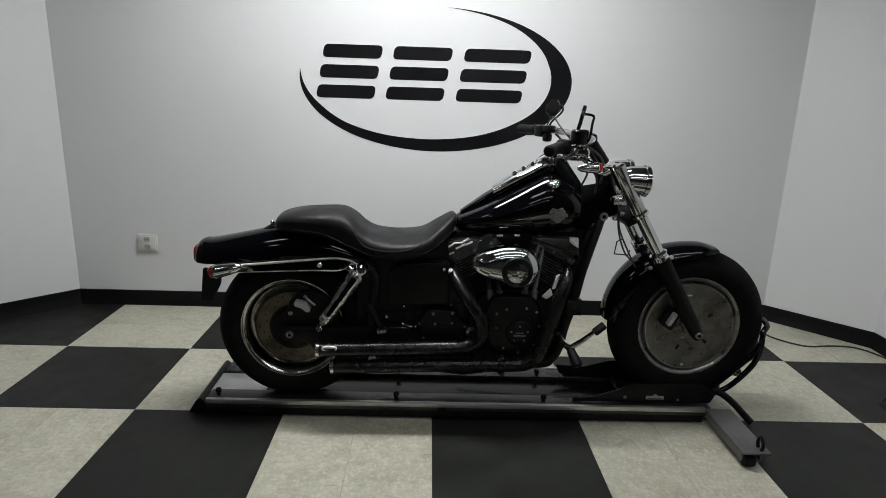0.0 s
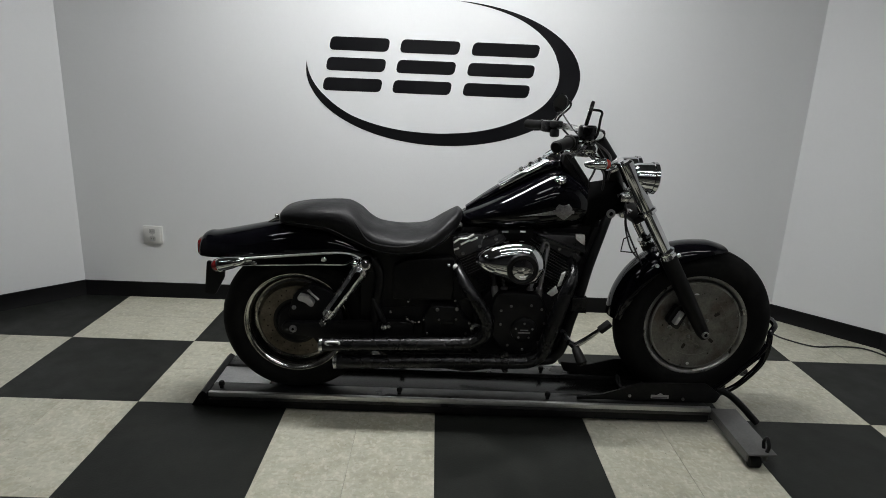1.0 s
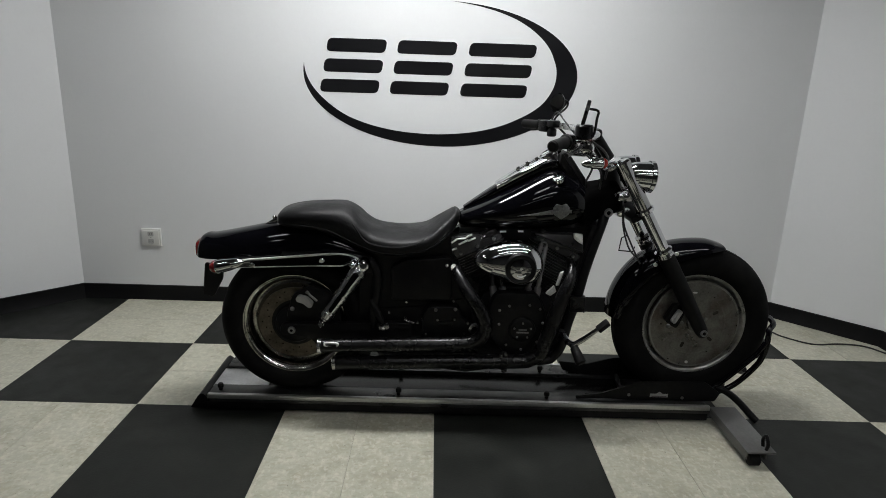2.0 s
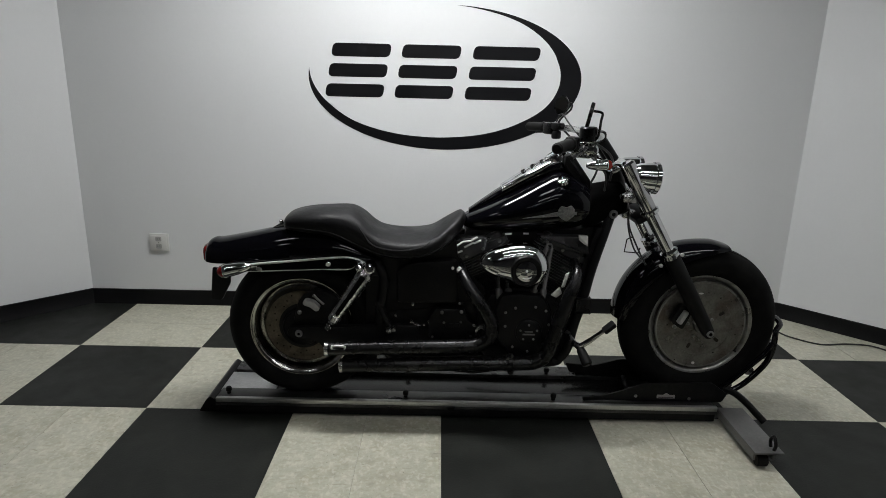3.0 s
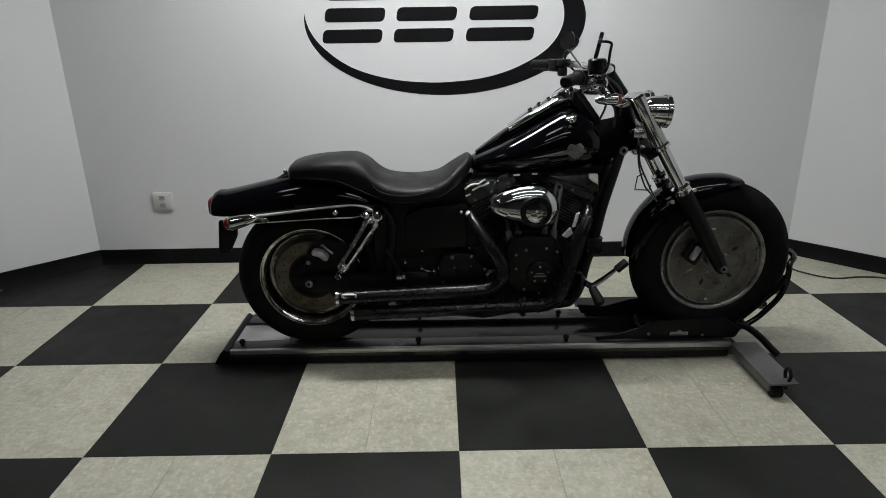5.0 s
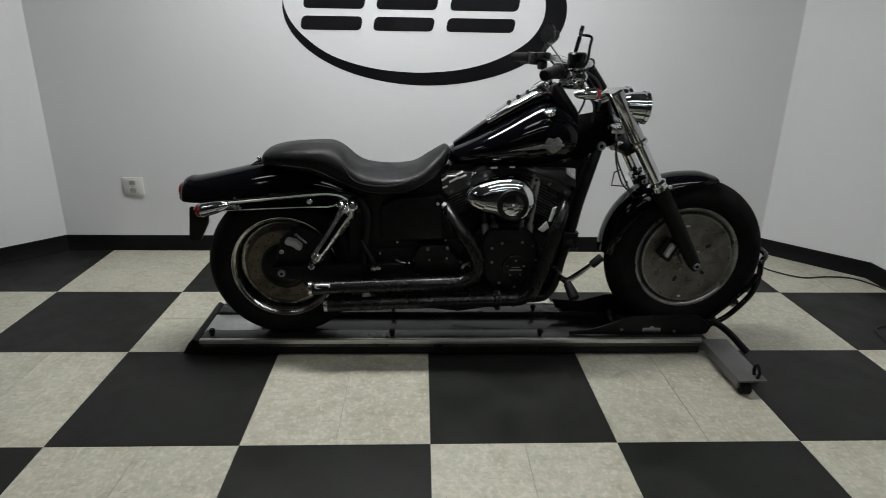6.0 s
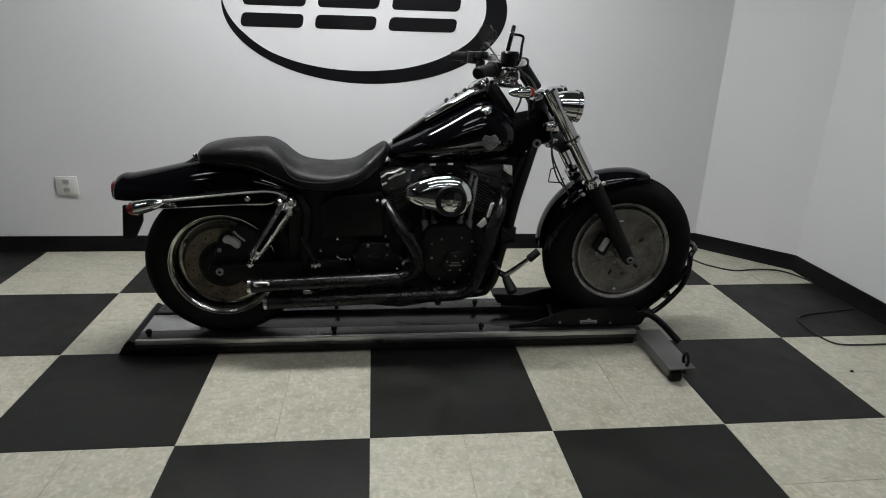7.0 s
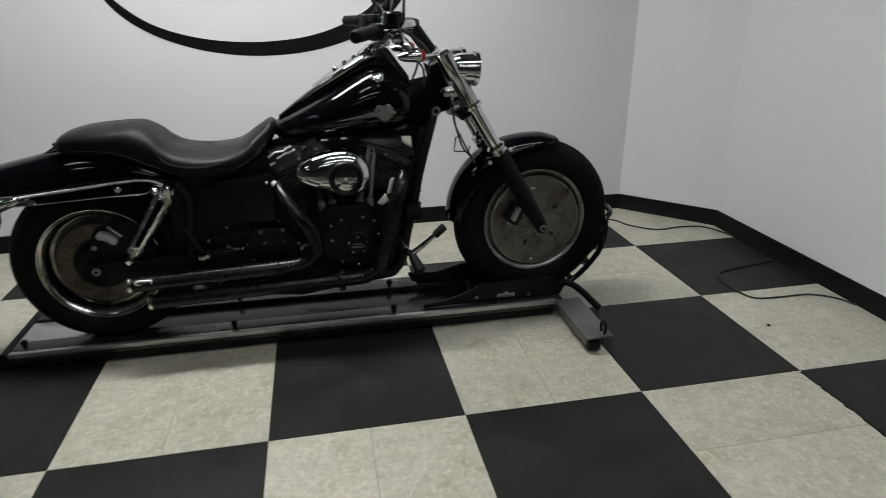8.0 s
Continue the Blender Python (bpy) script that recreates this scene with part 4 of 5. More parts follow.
for s in (1, -1):
    bm = bmesh.new()
    lathe(bm, [(0, 0.007), (0.016, 0.007), (0.024, 0.004), (0.028, 0.0), (0.028, -0.012)], B(0.434, s * 0.088, 0.985), Vector((-0.30, -s * 0.36, 0.88)), 24)
    part("fuel_cap", bm, M_CHROME, tank, "round chrome fuel cap")
# tank badge, a plain shield on a bar, bent to the tank's side
def on_tank(name, outline, depth, s, parent, label=""):
    bm = bmesh.new()
    prism(bm, outline, depth, flat_on_side(0.0 if s == 1 else -depth), bevel=0.001)
    bmesh.ops.subdivide_edges(bm, edges=[e for e in bm.edges if e.calc_length() > 0.02], cuts=3)
    for v in bm.verts:
        v.co.y -= s * (interp(v.co.x + BX, TANK, 4) - 0.0015)
    return part(name, bm, M_BADGE, parent, label)


for s in (1, -1):
    badge = on_tank("tank_badge", rounded([(0.418, 0.876), (0.430, 0.892), (0.450, 0.886), (0.470, 0.893), (0.484, 0.876), (0.482, 0.852), (0.453, 0.832), (0.424, 0.850)], 0.004, 2), 0.006, s, tank, "pewter shield-shaped tank badge")
    on_tank("badge_bar", [(0.408, 0.853), (0.492, 0.857), (0.492, 0.868), (0.408, 0.864)], 0.008, s, badge)
    on_tank("badge_wing", [(0.286, 0.841), (0.418, 0.852), (0.418, 0.870), (0.36, 0.856)], 0.005, s, badge)

# side box and lower covers
bm = bmesh.new()
prism(bm, rounded([(-0.185, 0.492), (-0.185, 0.625), (-0.13, 0.655), (0.035, 0.668), (0.052, 0.655), (0.052, 0.492)], 0.012), 0.24, flat_on_side(-0.12), bevel=0.008)
part("battery_box", bm, M_STEELBLACK, bike, "matte black battery box")
# dark solid added to fill the gaps behind the side box
bm = bmesh.new()
prism(bm, [(-0.31, 0.30), (-0.31, 0.62), (-0.24, 0.70), (0.10, 0.755), (0.10, 0.60), (0.16, 0.55), (0.16, 0.30)], 0.17, flat_on_side(-0.085))
part("inner_tray", bm, M_ENGINE, bike)
# dark solid added to fill the gap under the tank
bm = bmesh.new()
prism(bm, [(0.06, 0.70), (0.08, 0.775), (0.52, 0.785), (0.58, 0.80), (0.565, 0.60), (0.50, 0.66), (0.30, 0.72)], 0.12, flat_on_side(-0.06))
part("tank_underside", bm, M_ENGINE, bike)

# engine
CRX, CRZ = 0.30, 0.40
bm = bmesh.new()
prism(bm, rounded([(0.13, 0.30), (0.13, 0.45), (0.18, 0.53), (0.25, 0.56), (0.36, 0.56), (0.44, 0.52), (0.475, 0.44), (0.47, 0.30), (0.42, 0.235), (0.20, 0.235)], 0.03),
      0.22, flat_on_side(-0.11), bevel=0.012)
engine = part("engine", bm, M_ENGINE, bike, "black V-twin engine with bright fin edges")
bm = bmesh.new()
prism(bm, rounded([(0.215, 0.545), (0.385, 0.545), (0.425, 0.45), (0.42, 0.38), (0.36, 0.285), (0.27, 0.285), (0.20, 0.37), (0.19, 0.45)], 0.035, 5), 0.05, flat_on_side(0.11), bevel=0.010)
cam_cover = part("cam_cover", bm, M_ENGINE, engine, "black cam cover")
for bx, bz in ((0.275, 0.492), (0.353, 0.497), (0.237, 0.473), (0.394, 0.482), (0.238, 0.416), (0.408, 0.425), (0.39, 0.345), (0.33, 0.312), (0.27, 0.330)):
    bolt(cam_cover, bx, 0.159, bz, 0.0055, 0.005)
bm = bmesh.new()
lathe(bm, [(0, 0.012), (0.044, 0.012), (0.050, 0.008), (0.052, 0.0)], B(0.3295, 0.160, 0.396), NEAR, 40)
timer = part("timer_cover", bm, M_ENGINE, engine, "round black timer cover")
for k in range(5):
    a = 2 * math.pi * k / 5 + math.pi / 2
    bolt(timer, 0.3295 + 0.034 * math.cos(a), 0.171, 0.394 + 0.032 * math.sin(a), 0.0045, 0.004)
bm = bmesh.new()
box(bm, B(0.306, 0.1735, 0.385), B(0.354, 0.171, 0.391))
box(bm, B(0.314, 0.1735, 0.397), B(0.346, 0.171, 0.401))
part("cover_mark", bm, M_BADGE, timer)


def cylinder(x_top, lean, name):
    """A finned cylinder leaning by lean degrees, from the crank up to its rocker box."""
    axis = Vector((math.sin(radians(lean)), 0, math.cos(radians(lean))))
    base = B(CRX, 0, CRZ)
    side = Vector((axis.z, 0, -axis.x))
    bm = bmesh.new()
    tube(bm, [base + axis * 0.12, base + axis * 0.33], 0.062, 32, smooth_path=False)
    cyl = part(name, bm, M_ENGINE, bike, "black finned engine cylinder")
    m3 = Matrix((side, Vector((0, 1, 0)), axis)).transposed().to_4x4()
    for k in range(17):
        h = 0.150 + 0.0108 * k
        g = 0.080 + 0.0016 * k
        m = Matrix.Translation(base + axis * h) @ m3
        bm = bmesh.new()
        prism(bm, rounded([(-g, -0.088), (g, -0.088), (g, 0.088), (-g, 0.088)], 0.03, 4), 0.0034, m)
        split = len(bm.faces)
        g2 = g + 0.0012
        prism(bm, rounded([(-g2, -0.0892), (g2, -0.0892), (g2, 0.0892), (-g2, 0.0892)], 0.03, 4), 0.0014, Matrix.Translation(base + axis * (h + 0.0014)) @ m3)
        # lower fins lose the bright edge: the shade there is put into colour
        part("cooling_fin", bm, M_ENGINE, cyl, mat2=M_FIN if k >= (10 if lean < 0 else 7) else M_ENGINE, split=split)
    bm = bmesh.new()
    m = Matrix.Translation(base + axis * 0.335) @ m3
    prism(bm, rounded([(-0.102, -0.098), (0.102, -0.098), (0.102, 0.098), (-0.102, 0.098)], 0.02, 3), 0.026, m, bevel=0.004)
    head = part("rocker_box", bm, M_HEAD, cyl, "dark silver rocker box")
    bm = bmesh.new()
    prism(bm, rounded([(-0.092, -0.09), (0.092, -0.09), (0.092, 0.09), (-0.092, 0.09)], 0.022, 3), 0.022, Matrix.Translation(base + axis * 0.361) @ m3, bevel=0.008)
    part("rocker_cover", bm, M_HEAD, cyl, "dark silver rocker cover")
    for sx in (-0.07, 0.0, 0.07):
        bm = bmesh.new()
        lathe(bm, [(0, 0.010), (0.006, 0.009), (0.008, 0.0)], base + axis * 0.348 + side * sx + Vector((0, -0.095, 0)), NEAR, 10)
        part("bolt", bm, M_BOLT, head)
    for sx, zz, ln in ((-0.05, 0.372, 0.035), (0.02, 0.372, 0.05), (-0.02, 0.352, 0.03)):
        bm = bmesh.new()
        c = base + axis * zz + side * sx + Vector((0, -0.090, 0))
        rod(bm, c - side * ln / 2, c + side * ln / 2, 0.0055, 8, bevel=0.002)
        part("bright_rib", bm, M_CHROME_DULL, cyl)
    return axis, side


for lean, nm in ((-26.5, "rear_cylinder"), (26.5, "front_cylinder")):
    axis, side = cylinder(0, lean, nm)
    sgn = 1 if lean < 0 else -1
    for off in (0.028, 0.072):
        p0 = B(CRX, 0.115, CRZ) + Vector((math.copysign(1, lean) * (0.020 + off * 0.9), 0, 0.125))
        p1 = B(CRX, 0, CRZ) + axis * 0.335 + side * (sgn * (0.075 - off * 0.45)) + Vector((0, -0.094, 0))
        bm = bmesh.new()
        rod(bm, p0, p1, 0.0085, 12)
        pr = part("pushrod_tube", bm, M_HEAD if lean < 0 else M_FIN, engine)
        bm = bmesh.new()
        d = (p1 - p0).normalized()
        tube(bm, [p0 - d * 0.01, p0, p0 + d * 0.028, p0 + d * 0.034], [0.012, 0.014, 0.014, 0.009], 14, smooth_path=False)
        part("pushrod_collar", bm, M_FIN, pr)

# air cleaner
AIR = [(0.126, 0.680), (0.140, 0.704), (0.180, 0.729), (0.216, 0.741), (0.252, 0.749), (0.315, 0.751), (0.358, 0.732), (0.385, 0.692), (0.390, 0.650), (0.368, 0.606),
       (0.335, 0.590), (0.306, 0.585), (0.263, 0.595), (0.230, 0.613), (0.187, 0.624), (0.154, 0.639), (0.133, 0.658)]
loop = [Vector(p) for p in spline([(a, b, 0) for a, b in AIR], 4, True)]
mid = Vector((0.285, 0.668, 0))
bm = bmesh.new()
rings = []
for v, k in ((0.11, 0.90), (0.128, 0.97), (0.158, 1.0), (0.174, 0.99), (0.187, 0.955), (0.197, 0.89), (0.205, 0.78), (0.211, 0.62), (0.214, 0.36)):
    rings.append([B(mid.x + (p.x - mid.x) * k, v - 0.10 * (p.y - mid.y) * k, mid.y + (p.y - mid.y) * k) for p in loop])
bridge(bm, rings)
air = part("air_cleaner", bm, M_CHROME, bike, "chrome teardrop air cleaner cover", sharp=50)
bm = bmesh.new()
lathe(bm, [(0, 0.004), (0.040, 0.004), (0.050, 0.009), (0.056, 0.008), (0.060, 0.0), (0.060, -0.02)], B(0.299, 0.213, 0.658), NEAR, 44)
ring_part = part("cover_ring", bm, M_FRAMEBLACK, air, "gloss black ring")
bm = bmesh.new()
lathe(bm, [(0, 0.010), (0.016, 0.010), (0.028, 0.007), (0.039, 0.004), (0.040, 0.0)], B(0.299, 0.217, 0.658), NEAR, 36)
part("medallion", bm, M_CHROME_DARK, ring_part, "domed chrome medallion")
# centre dot and lower arc painted in for the dome's reflections
bm = bmesh.new()
lathe(bm, [(0, 0.003), (0.005, 0.002), (0.006, -0.002)], B(0.299, 0.226, 0.662), NEAR, 12)
tube(bm, [B(0.299 + 0.027 * math.cos(k), 0.224, 0.658 + 0.027 * math.sin(k)) for k in (-2.1, -1.8, -1.4, -1.0, -0.75)], [0.001, 0.0028, 0.0032, 0.0028, 0.001], 8, 3)
part("medallion_mark", bm, M_BRIGHT, ring_part)
bm = bmesh.new()
lathe(bm, [(0.009, 0.0), (0.009, 0.010), (0.014, 0.010), (0.015, 0.0)], B(0.400, 0.10, 0.725), NEAR, 20, closed=True)
part("breather", bm, M_FIN, bike)

bm = bmesh.new()
for bx, bz, rr in ((0.055, 0.628, 0.015), (0.030, 0.633, 0.008)):
    lathe(bm, [(0, 0.016), (rr * 0.6, 0.013), (rr, 0.0), (rr, -0.02)], B(bx, 0.112, bz), (-0.1, -0.85, 0.5), 12)
part("flange_nuts", bm, M_BRIGHT, bike)
# the smooth near faces of the two heads, with bright ribs
for outline, nm in (([(0.353, 0.768), (0.551, 0.766), (0.559, 0.693), (0.478, 0.712), (0.388, 0.737)], "front_head"), ([(0.040, 0.744), (0.160, 0.760), (0.154, 0.705), (0.071, 0.663), (0.049, 0.676)], "rear_head")):
    bm = bmesh.new()
    prism(bm, rounded(outline, 0.008, 3), 0.080, flat_on_side(0.020), bevel=0.007)
    part(nm, bm, M_HEAD, engine, "dark silver cylinder head")
for (xa, za), (xb, zb), rr in (((0.044, 0.722), (0.066, 0.738), 0.0055), ((0.066, 0.738), (0.100, 0.742), 0.005), ((0.100, 0.745), (0.122, 0.758), 0.0055), ((0.072, 0.716), (0.108, 0.736), 0.0055), ((0.108, 0.732), (0.136, 0.745), 0.0055), ((0.047, 0.694), (0.066, 0.702), 0.0055),
                              ((0.228, 0.772), (0.252, 0.773), 0.005), ((0.298, 0.775), (0.318, 0.775), 0.005)):
    bm = bmesh.new()
    rod(bm, B(xa, 0.100, za), B(xb, 0.100, zb), rr * 0.8, 6)
    part("bright_rib", bm, M_BRIGHT, engine)
# bright plates added between the front cylinder and its pipe, and on the front head
for outline, v in (([(0.446, 0.580), (0.458, 0.583), (0.473, 0.640), (0.459, 0.634)], 0.158), ([(0.408, 0.549), (0.428, 0.539), (0.450, 0.557), (0.440, 0.582), (0.422, 0.563)], 0.158),
                   ([(0.511, 0.774), (0.546, 0.772), (0.550, 0.730), (0.531, 0.741), (0.514, 0.754)], 0.101)):
    bm = bmesh.new()
    prism(bm, rounded(outline, 0.003, 2), 0.012, flat_on_side(v), bevel=0.003)
    part("engine_bracket", bm, M_BRIGHT, bike)
# gearbox and small mechanical parts
bm = bmesh.new()
prism(bm, rounded([(-0.06, 0.352), (-0.06, 0.44), (-0.035, 0.475), (0.075, 0.475), (0.095, 0.43), (0.135, 0.40), (0.14, 0.352)], 0.014), 0.26, flat_on_side(-0.12), bevel=0.008)
gearbox = part("gearbox", bm, M_ENGINE, bike, "black gearbox side cover")
for bx, bz, rr in ((-0.009, 0.462, 0.0075), (0.067, 0.466, 0.0075), (-0.001, 0.420, 0.005), (0.065, 0.424, 0.005), (-0.045, 0.360, 0.005), (0.105, 0.365, 0.005), (0.118, 0.41, 0.006), (0.059, 0.500, 0.005)):
    bolt(gearbox, bx, 0.139, bz, rr, 0.006)
bm = bmesh.new()
box(bm, B(0.005, 0.146, 0.400), B(0.060, 0.138, 0.418), 0.003)
part("gearbox_rib", bm, M_ENGINE, gearbox)
bm = bmesh.new()
lathe(bm, [(0.014, 0.012), (0.024, 0.010), (0.026, 0.0)], B(0.145, 0.14, 0.385), NEAR, 24)
part("filler_plug", bm, M_CHROME_DULL, gearbox)
bm = bmesh.new()
prism(bm, rounded([(-0.25, 0.30), (-0.25, 0.44), (-0.06, 0.46), (0.14, 0.50), (0.14, 0.24), (0.0, 0.22)], 0.02), 0.20, flat_on_side(-0.11))
part("inner_case", bm, M_ENGINE, bike)
for bx, bz in ((-0.190, 0.440), (-0.124, 0.486), (-0.048, 0.446), (-0.060, 0.412), (-0.128, 0.414), (-0.079, 0.402)):
    bolt(bike, bx, 0.115, bz, 0.006, 0.012, 1, M_CHROME_DULL)
bm = bmesh.new()
tube(bm, [B(-0.130, 0.12, 0.413), B(-0.112, 0.125, 0.404), B(-0.090, 0.125, 0.401)], 0.004, 8)
part("brake_line_fitting", bm, M_CHROME_DULL, bike)
# passenger footrest
bm = bmesh.new()
tube(bm, [B(-0.262, 0.12, 0.492), B(-0.235, 0.14, 0.445), B(-0.212, 0.15, 0.405)], [0.012, 0.013, 0.010], 12)
peg = part("passenger_peg", bm, M_RUBBER, bike, "folded black passenger footpeg")
bm = bmesh.new()
box(bm, B(-0.227, 0.165, 0.376), B(-0.203, 0.14, 0.402), 0.006)
rod(bm, B(-0.196, 0.14, 0.396), B(-0.196, 0.168, 0.396), 0.008, 10)
part("peg_bracket", bm, M_CHROME_DULL, peg)

# exhaust
bm = bmesh.new()
tube(bm, [B(0.062, 0.070, 0.640), B(0.070, 0.13, 0.612), B(0.100, 0.178, 0.567), B(0.140, 0.195, 0.513), B(0.170, 0.195, 0.463), B(0.181, 0.195, 0.425), B(0.173, 0.195, 0.385), B(0.142, 0.195, 0.356),
          B(0.080, 0.195, 0.344), B(-0.12, 0.195, 0.338), B(-0.34, 0.195, 0.3305), B(-0.45, 0.195, 0.327)], [0.016, 0.019, 0.0235, 0.0265, 0.0275, 0.0275, 0.0275, 0.0275, 0.0275, 0.027, 0.0265, 0.026], 20, 7)
upper = part("upper_exhaust", bm, M_MATTE, bike, "matte black drag-style exhaust pipe")
bm = bmesh.new()
tube(bm, [B(0.506, 0.090, 0.668), B(0.505, 0.145, 0.648), B(0.496, 0.183, 0.614), B(0.474, 0.195, 0.560), B(0.446, 0.195, 0.470), B(0.421, 0.195, 0.376), B(0.399, 0.195, 0.314), B(0.360, 0.195, 0.285),
          B(0.30, 0.195, 0.276), B(0.0, 0.195, 0.269), B(-0.395, 0.195, 0.257)], [0.016, 0.018, 0.0205, 0.0255, 0.0285, 0.0285, 0.0285, 0.0285, 0.028, 0.027, 0.026], 20, 7)
lower = part("lower_exhaust", bm, M_MATTE, bike, "matte black drag-style exhaust pipe")
for pipe, x, z in ((upper, -0.453, 0.327), (lower, -0.398, 0.257)):
    bm = bmesh.new()
    lathe(bm, [(0.022, -0.010), (0.0275, -0.008), (0.0275, 0.004), (0.024, 0.006), (0.022, 0.008), (0.018, 0.008), (0.018, -0.010)], B(x, 0.195, z), (-1, 0, 0), 24, closed=True)
    part("end_cap", bm, M_CHROME_DULL, pipe, "chrome exhaust tip")
bm = bmesh.new()
tube(bm, [B(-0.430, 0.216, 0.341), B(-0.424, 0.216, 0.347), B(-0.385, 0.216, 0.347), B(-0.379, 0.216, 0.341), B(-0.385, 0.216, 0.335), B(-0.424, 0.216, 0.335)], 0.0045, 8, 3, closed=True)
part("clamp_screw", bm, M_BRIGHT, upper)
bm = bmesh.new()
lathe(bm, [(0.027, -0.013), (0.0305, -0.012), (0.0325, -0.007), (0.0325, 0.007), (0.0305, 0.012), (0.027, 0.013)], B(0.258, 0.195, 0.2745), (1, 0, 0), 24, closed=True)
box(bm, B(0.245, 0.212, 0.292), B(0.271, 0.188, 0.316), 0.004)
rod(bm, B(0.261, 0.205, 0.252), B(0.264, 0.205, 0.236), 0.012, 10, bevel=0.003)
clamp = part("pipe_clamp", bm, M_MATTE, lower, "black pipe clamp with two zinc bolts")
for bx, bz in ((0.247, 0.304), (0.264, 0.313)):
    bm = bmesh.new()
    lathe(bm, [(0, 0.007), (0.004, 0.006), (0.006, 0.003), (0.006, -0.006)], B(bx, 0.212, bz), NEAR, 12)
    part("bolt", bm, M_BOLT, clamp)
bm = bmesh.new()
box(bm, B(-0.30, 0.19, 0.27), B(-0.26, 0.12, 0.31), 0.004)
part("pipe_bracket", bm, M_FRAMEBLACK, bike)
bm = bmesh.new()
prism(bm, rounded([(-0.20, 0.225), (-0.18, 0.255), (0.18, 0.265), (0.49, 0.27), (0.478, 0.240), (0.36, 0.207), (0.255, 0.203), (0.150, 0.186), (0.120, 0.182), (0.03, 0.193)], 0.01), 0.2, flat_on_side(-0.1))
part("belly_pan", bm, M_ENGINE, bike)
# dark solid added to fill the gap ahead of the engine
bm = bmesh.new()
prism(bm, [(0.40, 0.22), (0.40, 0.52), (0.45, 0.57), (0.49, 0.60), (0.545, 0.58), (0.52, 0.44), (0.497, 0.27), (0.47, 0.235)], 0.16, flat_on_side(-0.08))
part("front_engine_mount", bm, M_ENGINE, bike)

# fork
FORK_TOP, FORK_AXLE = Vector((0.662, 1.058)), Vector((FX, FZ))
for s in (1, -1):
    def fk(t):
        p = FORK_TOP.lerp(FORK_AXLE, t)
        return B(p.x, s * 0.118, p.y)
    bm = bmesh.new()
    tube(bm, [fk(0.0), fk(0.01), fk(0.265), fk(0.275)], [0.022, 0.030, 0.029, 0.024], 24, smooth_path=False)
    leg = part("fork_leg", bm, M_CHROME_DARK, bike, "chrome fork leg with a black slider")
    bm = bmesh.new()
    tube(bm, [fk(0.262), fk(0.27), fk(0.285), fk(0.293)], [0.029, 0.035, 0.035, 0.026], 24, smooth_path=False)
    part("upper_collar", bm, M_CHROME, leg)
    bm = bmesh.new()
    tube(bm, [fk(0.285), fk(0.52)], 0.0245, 24, smooth_path=False)
    part("fork_tube", bm, M_CHROME, leg)
    bm = bmesh.new()
    tube(bm, [fk(0.495), fk(0.505), fk(0.515), fk(0.522), fk(0.535), fk(0.545)], [0.026, 0.035, 0.035, 0.032, 0.034, 0.030], 24, smooth_path=False)
    part("seal_ring", bm, M_CHROME, leg)
    bm = bmesh.new()
    tube(bm, [fk(0.53), fk(0.55), fk(0.80), fk(0.93), fk(1.0), fk(1.03)], [0.028, 0.032, 0.031, 0.028, 0.026, 0.018], 22, smooth_path=False)
    part("fork_slider", bm, M_RUBBER, leg, "matte black fork slider")
    bm = bmesh.new()
    lathe(bm, [(0, 0.028), (0.007, 0.028), (0.008, 0.033), (0.012, 0.033), (0.014, 0.029), (0.014, 0.0)], fk(1.0), (0, -s, 0), 18)
    part("axle_nut", bm, M_FIN, leg)
    bm = bmesh.new()
    lathe(bm, [(0, 0.0315), (0.0065, 0.031), (0.007, 0.027)], fk(1.0), (0, -s, 0), 14)
    part("axle_bore", bm, M_HOLE, leg)
for t, zz, nm in ((0.015, 0.02, "upper_clamp"), (0.30, 0.028, "lower_clamp")):
    p = FORK_TOP.lerp(FORK_AXLE, t)
    bm = bmesh.new()
    m = Matrix.Translation(B(p.x, 0, p.y)) @ Matrix.Rotation(radians(-30), 4, "Y")
    box(bm, (-0.06, -0.112, -zz / 2), (0.015, 0.112, zz / 2), 0.008, m)
    part(nm, bm, M_CHROME_DULL if t < 0.1 else M_FRAMEBLACK, bike)
# front caliper and brake hose
bm = bmesh.new()
prism(bm, rounded([(-0.030, -0.010), (0.030, -0.010), (0.030, 0.010), (-0.030, 0.010)], 0.008), 0.04,
      Matrix.Translation(B(0.960, 0.070, 0.440)) @ Matrix.Rotation(radians(-62), 4, "Y") @ FLAT, bevel=0.006)
cal = part("front_caliper", bm, M_CALIPER, bike, "grey front brake caliper")
bm = bmesh.new()
prism(bm, rounded([(-0.05, -0.028), (0.052, -0.022), (0.040, 0.030), (-0.042, 0.034)], 0.014), 0.03,
      Matrix.Translation(B(0.965, 0.060, 0.44)) @ Matrix.Rotation(radians(-65), 4, "Y") @ FLAT)
part("caliper_body", bm, M_ENGINE, cal)
for bx, bz in ((0.925, 0.405), (0.995, 0.475), (1.005, 0.425)):
    bolt(cal, bx, 0.108, bz, 0.008, 0.01)

# front fender
bm = bmesh.new()
rings = []
